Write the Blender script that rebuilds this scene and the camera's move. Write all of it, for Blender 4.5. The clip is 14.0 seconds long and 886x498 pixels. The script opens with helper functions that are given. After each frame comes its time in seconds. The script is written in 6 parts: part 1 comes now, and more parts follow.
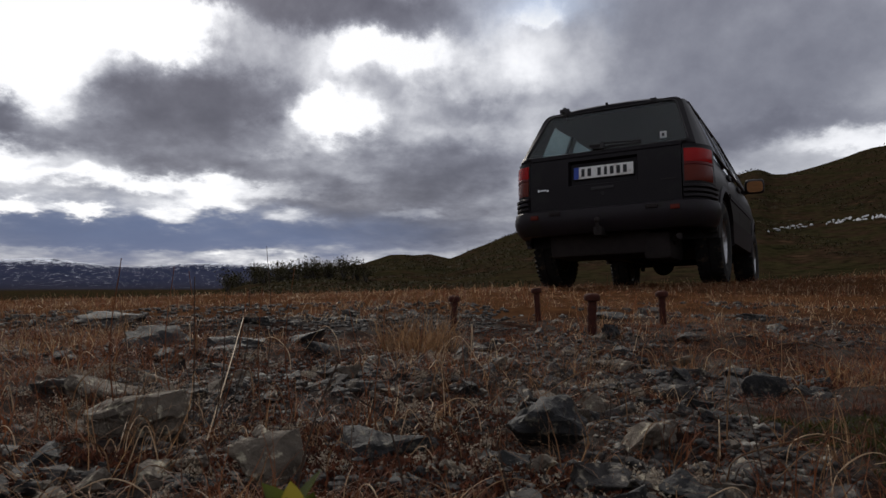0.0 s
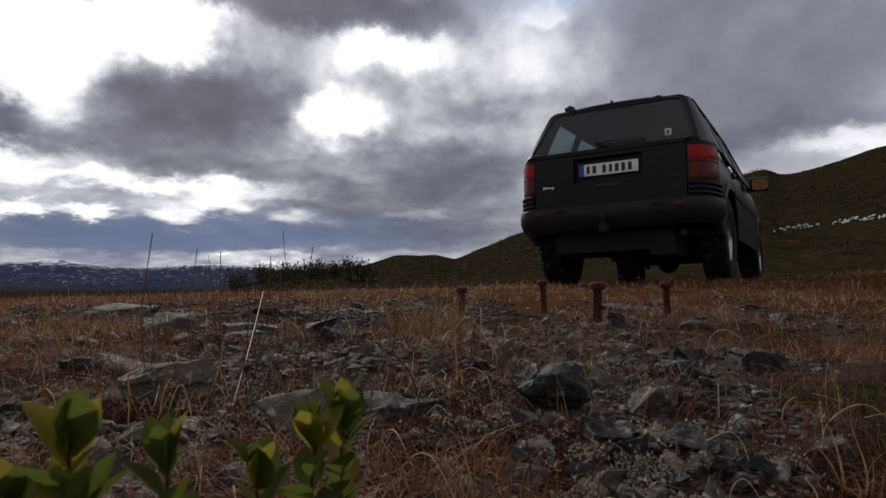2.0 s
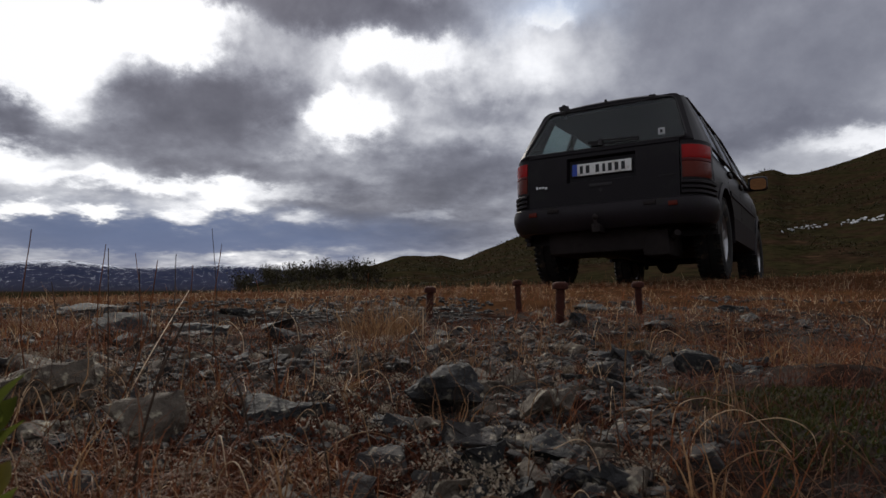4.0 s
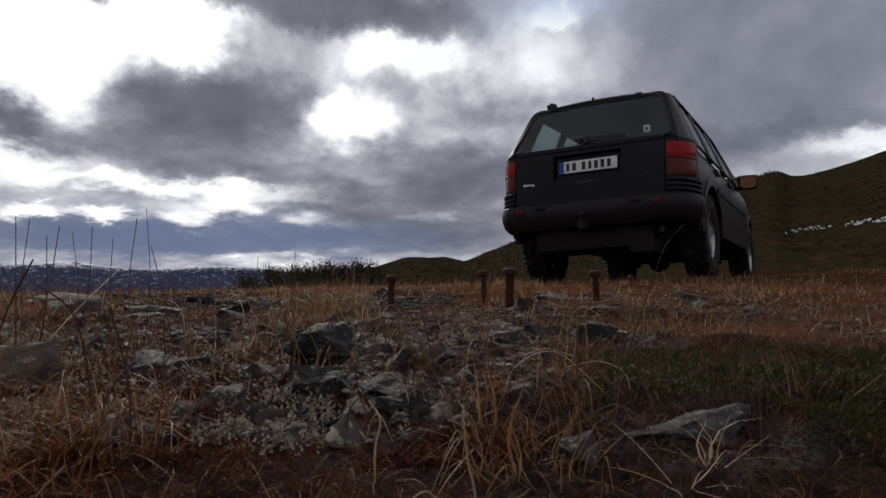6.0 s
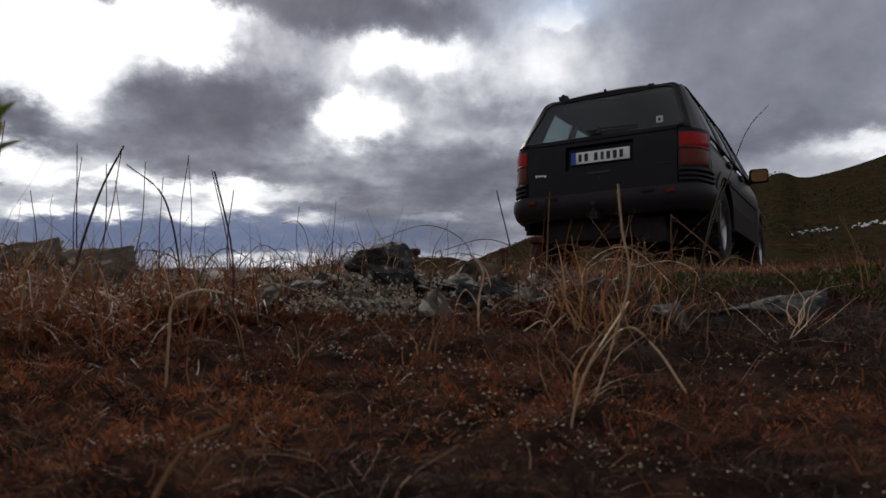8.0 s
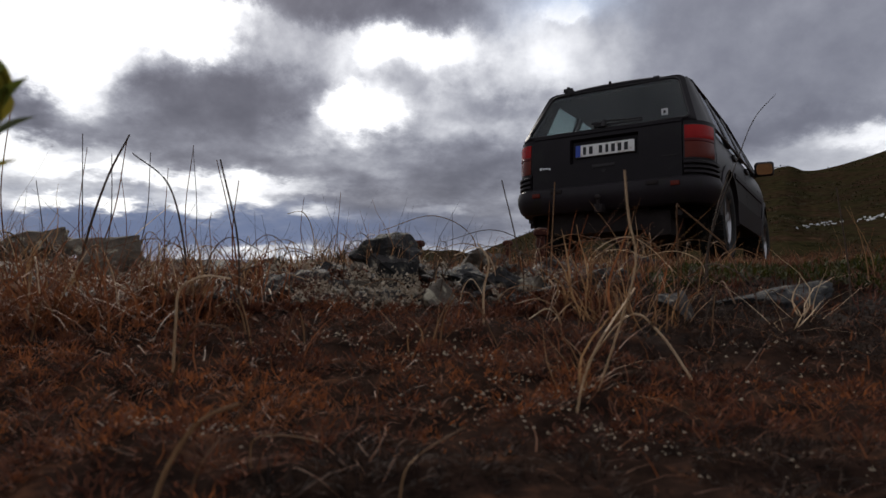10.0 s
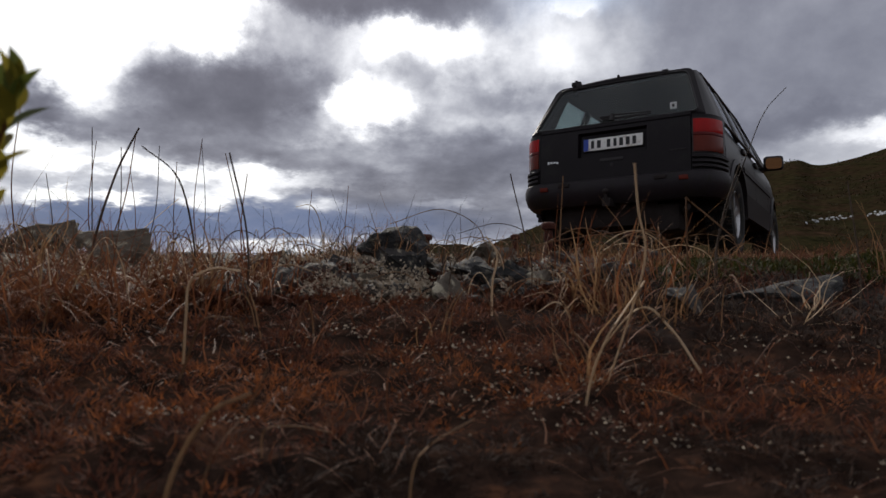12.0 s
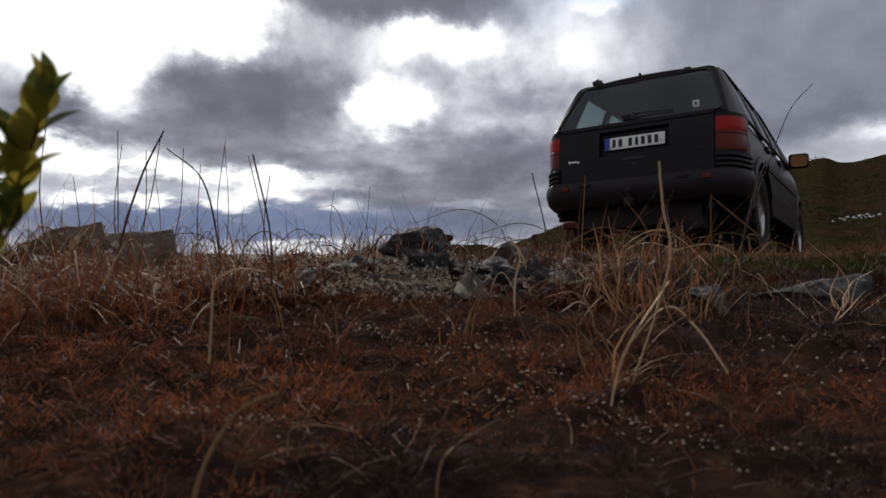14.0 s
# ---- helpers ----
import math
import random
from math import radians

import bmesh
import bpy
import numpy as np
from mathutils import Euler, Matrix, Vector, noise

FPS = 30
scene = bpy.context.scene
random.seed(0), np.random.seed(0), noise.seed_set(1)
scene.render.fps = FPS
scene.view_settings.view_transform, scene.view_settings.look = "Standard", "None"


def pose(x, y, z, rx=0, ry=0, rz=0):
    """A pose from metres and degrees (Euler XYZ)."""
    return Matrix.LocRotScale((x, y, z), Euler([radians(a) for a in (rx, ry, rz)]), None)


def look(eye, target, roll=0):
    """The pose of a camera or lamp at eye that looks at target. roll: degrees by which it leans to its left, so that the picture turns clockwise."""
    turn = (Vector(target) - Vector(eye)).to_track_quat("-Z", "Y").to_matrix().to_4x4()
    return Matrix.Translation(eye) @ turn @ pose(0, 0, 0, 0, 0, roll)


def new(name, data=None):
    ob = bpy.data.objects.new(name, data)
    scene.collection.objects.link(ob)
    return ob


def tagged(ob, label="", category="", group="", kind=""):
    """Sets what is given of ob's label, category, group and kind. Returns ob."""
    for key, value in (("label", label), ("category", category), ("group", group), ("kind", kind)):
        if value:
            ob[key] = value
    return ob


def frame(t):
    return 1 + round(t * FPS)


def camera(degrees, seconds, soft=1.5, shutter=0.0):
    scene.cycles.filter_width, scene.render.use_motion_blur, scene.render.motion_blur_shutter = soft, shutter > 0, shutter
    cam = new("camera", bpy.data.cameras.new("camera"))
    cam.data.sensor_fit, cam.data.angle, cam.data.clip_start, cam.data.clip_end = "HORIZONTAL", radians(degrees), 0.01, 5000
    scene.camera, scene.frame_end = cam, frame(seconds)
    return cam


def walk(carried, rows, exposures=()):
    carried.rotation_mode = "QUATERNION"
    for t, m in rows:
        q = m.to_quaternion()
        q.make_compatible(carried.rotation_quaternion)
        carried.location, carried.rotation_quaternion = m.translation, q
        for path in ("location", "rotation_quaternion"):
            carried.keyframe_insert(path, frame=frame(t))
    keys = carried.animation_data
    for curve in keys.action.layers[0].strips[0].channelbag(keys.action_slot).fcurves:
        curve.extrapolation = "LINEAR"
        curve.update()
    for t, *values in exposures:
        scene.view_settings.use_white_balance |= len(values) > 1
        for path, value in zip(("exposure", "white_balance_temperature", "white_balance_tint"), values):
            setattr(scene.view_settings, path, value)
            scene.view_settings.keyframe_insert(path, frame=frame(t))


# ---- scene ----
cam = camera(64.0, 14.0)
cam.data.dof.use_dof, cam.data.dof.focus_distance, cam.data.dof.aperture_fstop = True, 2.2, 32.0
PATH = [
    (0.0, pose(0.0000, -0.0000, 0.2350, 93.000, -0.000, 0.000)),
    (0.5, pose(-0.0067, 0.0093, 0.2497, 93.007, -0.020, 0.084)),
    (1.0, pose(-0.0087, -0.0273, 0.2689, 93.023, -0.007, 0.190)),
    (1.5, pose(0.0078, -0.0987, 0.1853, 93.093, 0.196, 0.331)),
    (1.7, look((0.001, -0.111, 0.134), (-0.009, 1.886, 0.240), -0.15)),
    (2.0, pose(-0.0094, -0.0410, 0.2038, 93.046, 0.082, 0.404)),
    (2.5, pose(-0.0220, 0.0245, 0.2644, 93.092, 0.019, 0.483)),
    (3.0, pose(-0.0120, 0.0633, 0.2596, 93.094, 0.045, 0.653)),
    (5.5, pose(0.2984, -0.1304, 0.1198, 93.170, 0.004, 1.198)),
    (6.0, pose(0.2606, -0.0490, 0.1578, 93.223, 0.008, 1.265)),
    (6.5, pose(0.2065, 0.0153, 0.1806, 93.250, -0.066, 1.321)),
    (7.0, pose(0.1854, 0.0158, 0.1577, 93.318, -0.135, 1.452)),
    (7.2, look((0.179, -0.050, 0.110), (0.126, 1.946, 0.223), 0.2)),
    (7.5, pose(0.1886, -0.0523, 0.0772, 93.213, -0.240, 1.610)),
    (8.0, pose(0.1993, -0.0560, 0.0669, 93.266, -0.259, 1.635)),
    (10.5, pose(0.1978, -0.0562, 0.0639, 92.553, -0.458, 2.142)),
    (11.0, pose(0.1973, -0.0561, 0.0636, 92.465, -0.463, 2.405)),
    (11.5, pose(0.1977, -0.0558, 0.0633, 92.310, -0.502, 2.510)),
    (12.0, pose(0.1976, -0.0564, 0.0635, 92.199, -0.552, 2.523)),
    (12.5, pose(0.1971, -0.0559, 0.0634, 92.209, -0.528, 2.934)),
    (13.0, pose(0.1964, -0.0566, 0.0635, 92.207, -0.582, 3.376)),
    (13.5, pose(0.1967, -0.0566, 0.0633, 92.119, -0.472, 3.992)),
    (14.0, pose(0.1966, -0.0563, 0.0633, 92.215, -0.378, 4.202)),
]
walk(cam, PATH, ((0, 0.0), (7.0, 0.0), (10.5, 0.15), (14.0, 0.2)))


# ---- world and light ----
SUN_AZ, SUN_EL = -20.0, 34.0      # degrees: azimuth from +y towards +x, elevation


def sun_and_sky():
    w = bpy.data.worlds.new("sky")
    scene.world = w
    w.use_nodes = True
    nt = w.node_tree
    nt.nodes.clear()
    L = nt.links

    def node(kind, **kw):
        n = nt.nodes.new(kind)
        for k, v in kw.items():
            n.inputs[k].default_value = v
        return n

    def math_(op, a, b=None, c=None, clamp=False):
        n = nt.nodes.new("ShaderNodeMath")
        n.operation, n.use_clamp = op, clamp
        for i, v in enumerate((a, b, c)):
            if v is None:
                continue
            if isinstance(v, (int, float)):
                n.inputs[i].default_value = v
            else:
                L.new(v, n.inputs[i])
        return n.outputs[0]

    def mix(f, a, b):
        n = nt.nodes.new("ShaderNodeMix")
        n.data_type = "RGBA"
        for s, v in ((0, f), (6, a), (7, b)):
            if isinstance(v, (int, float)):
                n.inputs[s].default_value = v
            elif isinstance(v, tuple):
                n.inputs[s].default_value = (*v, 1)
            else:
                L.new(v, n.inputs[s])
        return n.outputs[2]

    tc = nt.nodes.new("ShaderNodeTexCoord")
    sep = nt.nodes.new("ShaderNodeSeparateXYZ")
    L.new(tc.outputs["Generated"], sep.inputs[0])
    X, Y, Z = sep.outputs
    az = math_("MULTIPLY", math_("ARCTAN2", X, Y), 57.2958)
    el = math_("MULTIPLY", math_("ARCSINE", Z), 57.2958)
    # heaped clouds: noise over the dome, pressed flat towards the horizon
    def dome(dx, dz):
        comb = nt.nodes.new("ShaderNodeCombineXYZ")
        closer = math_("MULTIPLY_ADD", math_("EXPONENT", math_("MULTIPLY", math_("MAXIMUM", Z, 0.0), -11.0)), 0.8, 1.0)
        L.new(math_("ADD", math_("MULTIPLY", X, closer), dx), comb.inputs[0])
        L.new(math_("MULTIPLY", Y, closer), comb.inputs[1])
        lift = math_("ADD", math_("MULTIPLY", math_("POWER", math_("MAXIMUM", Z, 0.0005), 0.55), 1.05), dz)
        L.new(lift, comb.inputs[2])
        return comb.outputs[0]

    here, sunward = dome(0.0, 0.0), dome(-0.012, 0.030)

    def fbm(scale, detail, rough, w0, at=here):
        n = nt.nodes.new("ShaderNodeTexNoise")
        n.noise_dimensions = "4D"
        for key, v in (("W", w0), ("Scale", scale), ("Detail", detail), ("Roughness", rough)):
            n.inputs[key].default_value = v
        L.new(at, n.inputs["Vector"])
        return math_("SUBTRACT", n.outputs[0], 0.5)

    warp_a = fbm(8.0, 8, 0.62, 1.3)
    warp_b = fbm(8.0, 8, 0.62, 7.7)
    azw = math_("ADD", az, math_("MULTIPLY", warp_a, 8.5))
    elw = math_("ADD", el, math_("MULTIPLY", warp_b, math_("MULTIPLY_ADD", math_("MINIMUM", math_("MAXIMUM", el, 0.0), 14.0), 0.45, 2.2)))

    def blob(a, e, ra, re, weight, hard=1.0):
        u = math_("DIVIDE", math_("SUBTRACT", azw, a), ra)
        v = math_("DIVIDE", math_("SUBTRACT", elw, e), re)
        q = math_("ADD", math_("MULTIPLY", u, u), math_("MULTIPLY", v, v))
        return math_("MULTIPLY", math_("EXPONENT", math_("MULTIPLY", math_("POWER", q, hard), -1.0)), weight)

    # the cover is smoother towards the right
    calm = math_("SUBTRACT", 1.0, math_("MULTIPLY", math_("MULTIPLY", math_("SUBTRACT", az, 4.0), 0.08, clamp=True), 0.55))
    body = fbm(10.0, 9, 0.60, 4.1)
    # each heap is lit on the side of the sun and dark beneath
    relief = math_("MULTIPLY", math_("SUBTRACT", fbm(10.0, 6, 0.56, 4.1, sunward), fbm(10.0, 6, 0.56, 4.1)), 0.85)
    total = math_("ADD", 0.405, math_("MULTIPLY", math_("ADD", math_("MULTIPLY", body, 0.80), relief), calm))
    total = math_("ADD", total, math_("MULTIPLY", fbm(3.6, 4, 0.55, 9.2), 0.22))
    for b in CLOUD_BANKS + CLOUD_GAPS:
        total = math_("ADD", total, blob(*b))
    ramp = nt.nodes.new("ShaderNodeValToRGB")
    cr = ramp.color_ramp
    cr.interpolation = "B_SPLINE"
    stops = ((0.0, (1.25, 1.25, 1.28)), (0.2, (0.90, 0.91, 0.95)), (0.38, (0.50, 0.51, 0.56)),
             (0.56, (0.235, 0.242, 0.295)), (0.78, (0.108, 0.108, 0.142)), (1.0, (0.066, 0.067, 0.095)))
    while len(cr.elements) < len(stops):
        cr.elements.new(0.5)
    for e, (p, c) in zip(cr.elements, stops):
        e.position, e.color = p, (*c, 1)
    L.new(total, ramp.inputs[0])
    cloud = ramp.outputs[0]
    # thin blue layer low over the far land
    low = blob(-20.0, 3.6, 20.0, 2.6, 0.85, 1.5)
    cloud = mix(math_("MULTIPLY", low, math_("MULTIPLY_ADD", total, 2.6, -0.42, True), clamp=True), cloud, (0.075, 0.125, 0.27))
    sky = nt.nodes.new("ShaderNodeTexSky")
    sky.sky_type, sky.sun_disc = "NISHITA", False
    sky.sun_elevation, sky.sun_rotation = radians(SUN_EL), radians(SUN_AZ)
    skyc = nt.nodes.new("ShaderNodeVectorMath")
    skyc.operation = "SCALE"
    L.new(sky.outputs[0], skyc.inputs[0])
    skyc.inputs["Scale"].default_value = 0.1
    # clear air shows only where the cover is thinnest
    clear = math_("MULTIPLY", blob(7.5, 22.0, 5.0, 1.6, 0.75), 1.0)
    out = mix(math_("MINIMUM", math_("ADD", clear, 0.04), 1.0), cloud, skyc.outputs[0])
    bg = node("ShaderNodeBackground", Strength=1.0)
    L.new(out, bg.inputs[0])
    o = nt.nodes.new("ShaderNodeOutputWorld")
    L.new(bg.outputs[0], o.inputs[0])
    d = bpy.data.lights.new("sun", "SUN")
    d.energy, d.angle, d.color = 2.6, radians(5), (1.0, 0.93, 0.84)
    ob = new("sun", d)
    a, e = radians(SUN_AZ), radians(SUN_EL)
    ob.matrix_world = look((0, 0, 50), (-50 * math.sin(a) * math.cos(e), -50 * math.cos(a) * math.cos(e), 50 - 50 * math.sin(e)))


# azimuth, elevation, half width, half height in degrees, weight, hardness of the edge
CLOUD_BANKS = [
    (-19.2, 14.3, 8.0, 2.7, 0.44, 2.0), (-15.0, 18.4, 4.6, 3.0, 0.12, 1.6), (-22.5, 10.4, 9.0, 2.0, 0.32, 1.8), (-8.5, 22.2, 12.0, 2.0, 0.42, 2.0), (-27.0, 21.4, 4.4, 1.2, 0.42, 1.5),
    (-33.0, 11.6, 3.4, 1.3, 0.42, 1.5), (-0.5, 9.2, 5.4, 2.8, 0.36, 1.5), (3.5, 7.4, 5.5, 2.6, 0.16, 1.0), (1.5, 14.4, 6.5, 1.6, 0.17, 1.5), (22.0, 15.5, 14.0, 7.0, 0.20, 1.5), (23.0, 21.5, 11.0, 2.2, 0.14, 1.0),
    (-9.5, 6.9, 5.5, 1.4, 0.36, 1.5), (-25.0, 3.9, 14.0, 1.3, 0.34, 1.5), (-4.5, 4.8, 9.5, 1.7, 0.36, 1.5), (26.0, 11.0, 12.0, 1.6, 0.14, 1.5), (-13.0, 9.2, 5.0, 1.2, 0.20, 1.5),
]
CLOUD_GAPS = [
    (-31.5, 17.6, 5.6, 4.8, -0.75, 1.5), (-22.0, 19.7, 5.0, 1.9, -0.62, 1.8), (-33.0, 9.2, 6.0, 1.0, -0.5, 1.0), (-8.9, 13.2, 3.2, 1.9, -0.72, 1.6), (-7.4, 17.3, 1.5, 1.8, -0.25, 1.5), (-3.4, 18.8, 5.0, 1.7, -0.42, 1.5),
    (8.3, 17.2, 6.5, 3.4, -0.20, 1.0), (7.6, 21.0, 2.4, 1.0, -0.45, 1.5), (31.0, 9.9, 6.0, 0.9, -0.32, 1.5), (-23.0, 7.6, 11.0, 0.7, -0.38, 1.5), (-18.4, 6.3, 3.2, 0.9, -0.42, 1.5), (-11.0, 5.6, 2.6, 0.7, -0.34, 1.5),
    (-1.5, 5.9, 3.0, 0.6, -0.26, 1.5), (-31.0, 5.1, 2.2, 0.65, -0.62, 1.5), (-26.4, 5.3, 1.8, 0.55, -0.55, 1.5), (-21.5, 5.0, 2.0, 0.5, -0.30, 1.5), (-16.0, 2.3, 4.0, 0.4, -0.22, 1.5), (-26.0, 2.6, 6.0, 0.3, -0.10, 1.5),
]
sun_and_sky()


# ---- small tools ----
def part(name, bm, material, parent=None, label="", smooth=35.0):
    """One bmesh as one mesh object, under a thing where one is given."""
    bm.normal_update()
    for f in bm.faces:
        f.smooth = smooth > 0
    if smooth > 0:
        lim = radians(smooth)
        for e in bm.edges:
            e.smooth = len(e.link_faces) == 2 and e.calc_face_angle(0.0) < lim
    me = bpy.data.meshes.new(name)
    bm.to_mesh(me)
    bm.free()
    me.materials.append(material)
    ob = new(name, me)
    ob.parent = parent
    if label:
        ob["label"] = label
    return ob


def thing(name, m, label, category, group="", kind=""):
    ob = new(name)
    ob.empty_display_size = 0.1
    ob.matrix_world = m
    return tagged(ob, label, category, group, kind)


def from_arrays(name, verts, faces, material, smooth=False):
    me = bpy.data.meshes.new(name)
    me.from_pydata(verts, [], faces)
    me.materials.append(material)
    if smooth:
        me.polygons.foreach_set("use_smooth", [True] * len(me.polygons))
    me.update()
    return me


def box(bm, c, s, m=None, bevel=0.0, segs=2):
    """A box of centre c and full size s in bm."""
    t = Matrix.Translation(c) @ Matrix.Diagonal((*s, 1))
    vs = bmesh.ops.create_cube(bm, size=1, matrix=(m or Matrix()) @ t)["verts"]
    if bevel:
        es = list({e for v in vs for e in v.link_edges})
        bmesh.ops.bevel(bm, geom=es, offset=bevel, segments=segs, affect="EDGES", profile=0.6)
    return vs


def cyl(bm, a, b, r, r2=None, n=16):
    """A rod from a to b."""
    a, b = Vector(a), Vector(b)
    d = b - a
    m = Matrix.Translation((a + b) / 2) @ d.to_track_quat("Z", "Y").to_matrix().to_4x4()
    return bmesh.ops.create_cone(bm, cap_ends=True, segments=n, radius1=r, radius2=r if r2 is None else r2, depth=d.length, matrix=m)["verts"]


def slab(bm, quad, thick, cuts=1, bulge=0.0):
    """A panel over the four corners of quad, thick metres deep behind its face, gently bulged outward."""
    q = [Vector(p) for p in quad]
    nrm = (q[1] - q[0]).cross(q[3] - q[0]).normalized()
    grid = []
    for k in (0, 1):
        rows = []
        for i in range(cuts + 1):
            row = []
            for j in range(cuts + 1):
                u, v = i / cuts, j / cuts
                p = (q[0] * (1 - u) + q[1] * u) * (1 - v) + (q[3] * (1 - u) + q[2] * u) * v
                p = p + nrm * (bulge * 4 * u * (1 - u) + bulge * 2 * v * (1 - v)) - nrm * thick * k
                row.append(bm.verts.new(p))
            rows.append(row)
        grid.append(rows)
    n = cuts
    for i in range(n):
        for j in range(n):
            a = grid[0]
            bm.faces.new((a[i][j], a[i + 1][j], a[i + 1][j + 1], a[i][j + 1]))
            a = grid[1]
            bm.faces.new((a[i][j + 1], a[i + 1][j + 1], a[i + 1][j], a[i][j]))
    rim = [(i, 0) for i in range(n)] + [(n, j) for j in range(n)] + [(i, n) for i in range(n, 0, -1)] + [(0, j) for j in range(n, 0, -1)]
    for k in range(len(rim)):
        (i, j), (i2, j2) = rim[k], rim[(k + 1) % len(rim)]
        bm.faces.new((grid[0][i2][j2], grid[0][i][j], grid[1][i][j], grid[1][i2][j2]))


def loft(bm, loops, closed=True, cap=True):
    """Skin over rings of points."""
    rings = [[bm.verts.new(p) for p in lp] for lp in loops]
    n = len(rings[0])
    for a, b in zip(rings, rings[1:]):
        for k in range(n if closed else n - 1):
            bm.faces.new((a[k], a[(k + 1) % n], b[(k + 1) % n], b[k]))
    if cap:
        bm.faces.new(list(reversed(rings[0])))
        bm.faces.new(rings[-1])
    return rings


def value_noise(x, y, seed=0):
    """Smooth noise in -1..1 on arrays."""
    xi, yi = np.floor(x).astype(np.int64), np.floor(y).astype(np.int64)
    fx, fy = x - xi, y - yi

    def h(a, b):
        n = (a * 374761393 + b * 668265263 + seed * 974711) & 0xFFFFFFFF
        n = ((n ^ (n >> 13)) * 1274126177) & 0xFFFFFFFF
        return ((n ^ (n >> 16)) & 0xFFFF) / 32767.5 - 1

    u, v = fx * fx * (3 - 2 * fx), fy * fy * (3 - 2 * fy)
    return (h(xi, yi) * (1 - u) + h(xi + 1, yi) * u) * (1 - v) + (h(xi, yi + 1) * (1 - u) + h(xi + 1, yi + 1) * u) * v


# ---- materials ----
def material(name, build):
    m = bpy.data.materials.new(name)
    m.use_nodes = True
    nt = m.node_tree
    nt.nodes.clear()
    out = nt.nodes.new("ShaderNodeOutputMaterial")
    p = nt.nodes.new("ShaderNodeBsdfPrincipled")
    nt.links.new(p.outputs[0], out.inputs[0])
    build(nt, p, out)
    return m


def noise_node(nt, scale, detail=4, rough=0.6, coord="Object"):
    tc = nt.nodes.new("ShaderNodeTexCoord")
    n = nt.nodes.new("ShaderNodeTexNoise")
    n.inputs["Scale"].default_value = scale
    n.inputs["Detail"].default_value = detail
    n.inputs["Roughness"].default_value = rough
    nt.links.new(tc.outputs[coord], n.inputs["Vector"])
    return n.outputs[0]


def ramp_node(nt, fac, stops):
    r = nt.nodes.new("ShaderNodeValToRGB")
    while len(r.color_ramp.elements) < len(stops):
        r.color_ramp.elements.new(0.5)
    for e, (p, c) in zip(r.color_ramp.elements, stops):
        e.position, e.color = p, (*c, 1)
    nt.links.new(fac, r.inputs[0])
    return r.outputs[0]


def mix_node(nt, f, a, b, mode="MIX"):
    n = nt.nodes.new("ShaderNodeMix")
    n.data_type, n.blend_type = "RGBA", mode
    for s, v in ((0, f), (6, a), (7, b)):
        if isinstance(v, (int, float)):
            n.inputs[s].default_value = v
        elif isinstance(v, tuple):
            n.inputs[s].default_value = (*v, 1)
        else:
            nt.links.new(v, n.inputs[s])
    return n.outputs[2]


def bump_node(nt, p, height, strength, dist):
    b = nt.nodes.new("ShaderNodeBump")
    b.inputs["Strength"].default_value, b.inputs["Distance"].default_value = strength, dist
    nt.links.new(height, b.inputs["Height"])
    nt.links.new(b.outputs[0], p.inputs["Normal"])


def stained(name, lo, hi, scale, rough=0.8, metal=0.0, bump=0.3, dist=0.002, spot=None, spot_scale=30.0, coat=0.0, spec=0.2):
    """A surface of two tones mixed at two scales, with fine relief."""
    def build(nt, p, out):
        big = noise_node(nt, scale * 0.17, 3)
        small = noise_node(nt, scale, 6, 0.65)
        c = ramp_node(nt, small, ((0.3, lo), (0.7, hi)))
        c = mix_node(nt, big, c, tuple(0.75 * a + 0.1 * b for a, b in zip(lo, hi)), "MIX")
        if spot:
            s = ramp_node(nt, noise_node(nt, spot_scale, 3), ((0.56, (0, 0, 0)), (0.66, (1, 1, 1))))
            c = mix_node(nt, s, c, spot)
        nt.links.new(c, p.inputs["Base Color"])
        p.inputs["Roughness"].default_value, p.inputs["Metallic"].default_value = rough, metal
        p.inputs["Coat Weight"].default_value = coat
        p.inputs["Coat Roughness"].default_value = 0.08
        p.inputs["Specular IOR Level"].default_value = spec
        if bump:
            bump_node(nt, p, small, bump, dist)
    return material(name, build)


def blades(name, lo, hi, rough=0.75, through_light=0.25):
    """Leaves and stems: tone differs from island to island."""
    def build(nt, p, out):
        g = nt.nodes.new("ShaderNodeNewGeometry")
        c = ramp_node(nt, g.outputs["Random Per Island"], ((0.0, lo), (0.5, tuple((a + b) / 2 for a, b in zip(lo, hi))), (1.0, hi)))
        n = noise_node(nt, 60, 2)
        c = mix_node(nt, n, c, lo)
        nt.links.new(c, p.inputs["Base Color"])
        p.inputs["Roughness"].default_value = rough
        p.inputs["Specular IOR Level"].default_value = 0.12
        t = nt.nodes.new("ShaderNodeBsdfTranslucent")
        nt.links.new(c, t.inputs[0])
        mx = nt.nodes.new("ShaderNodeMixShader")
        mx.inputs[0].default_value = through_light
        nt.links.new(p.outputs[0], mx.inputs[1])
        nt.links.new(t.outputs[0], mx.inputs[2])
        nt.links.new(mx.outputs[0], out.inputs[0])
    return material(name, build)


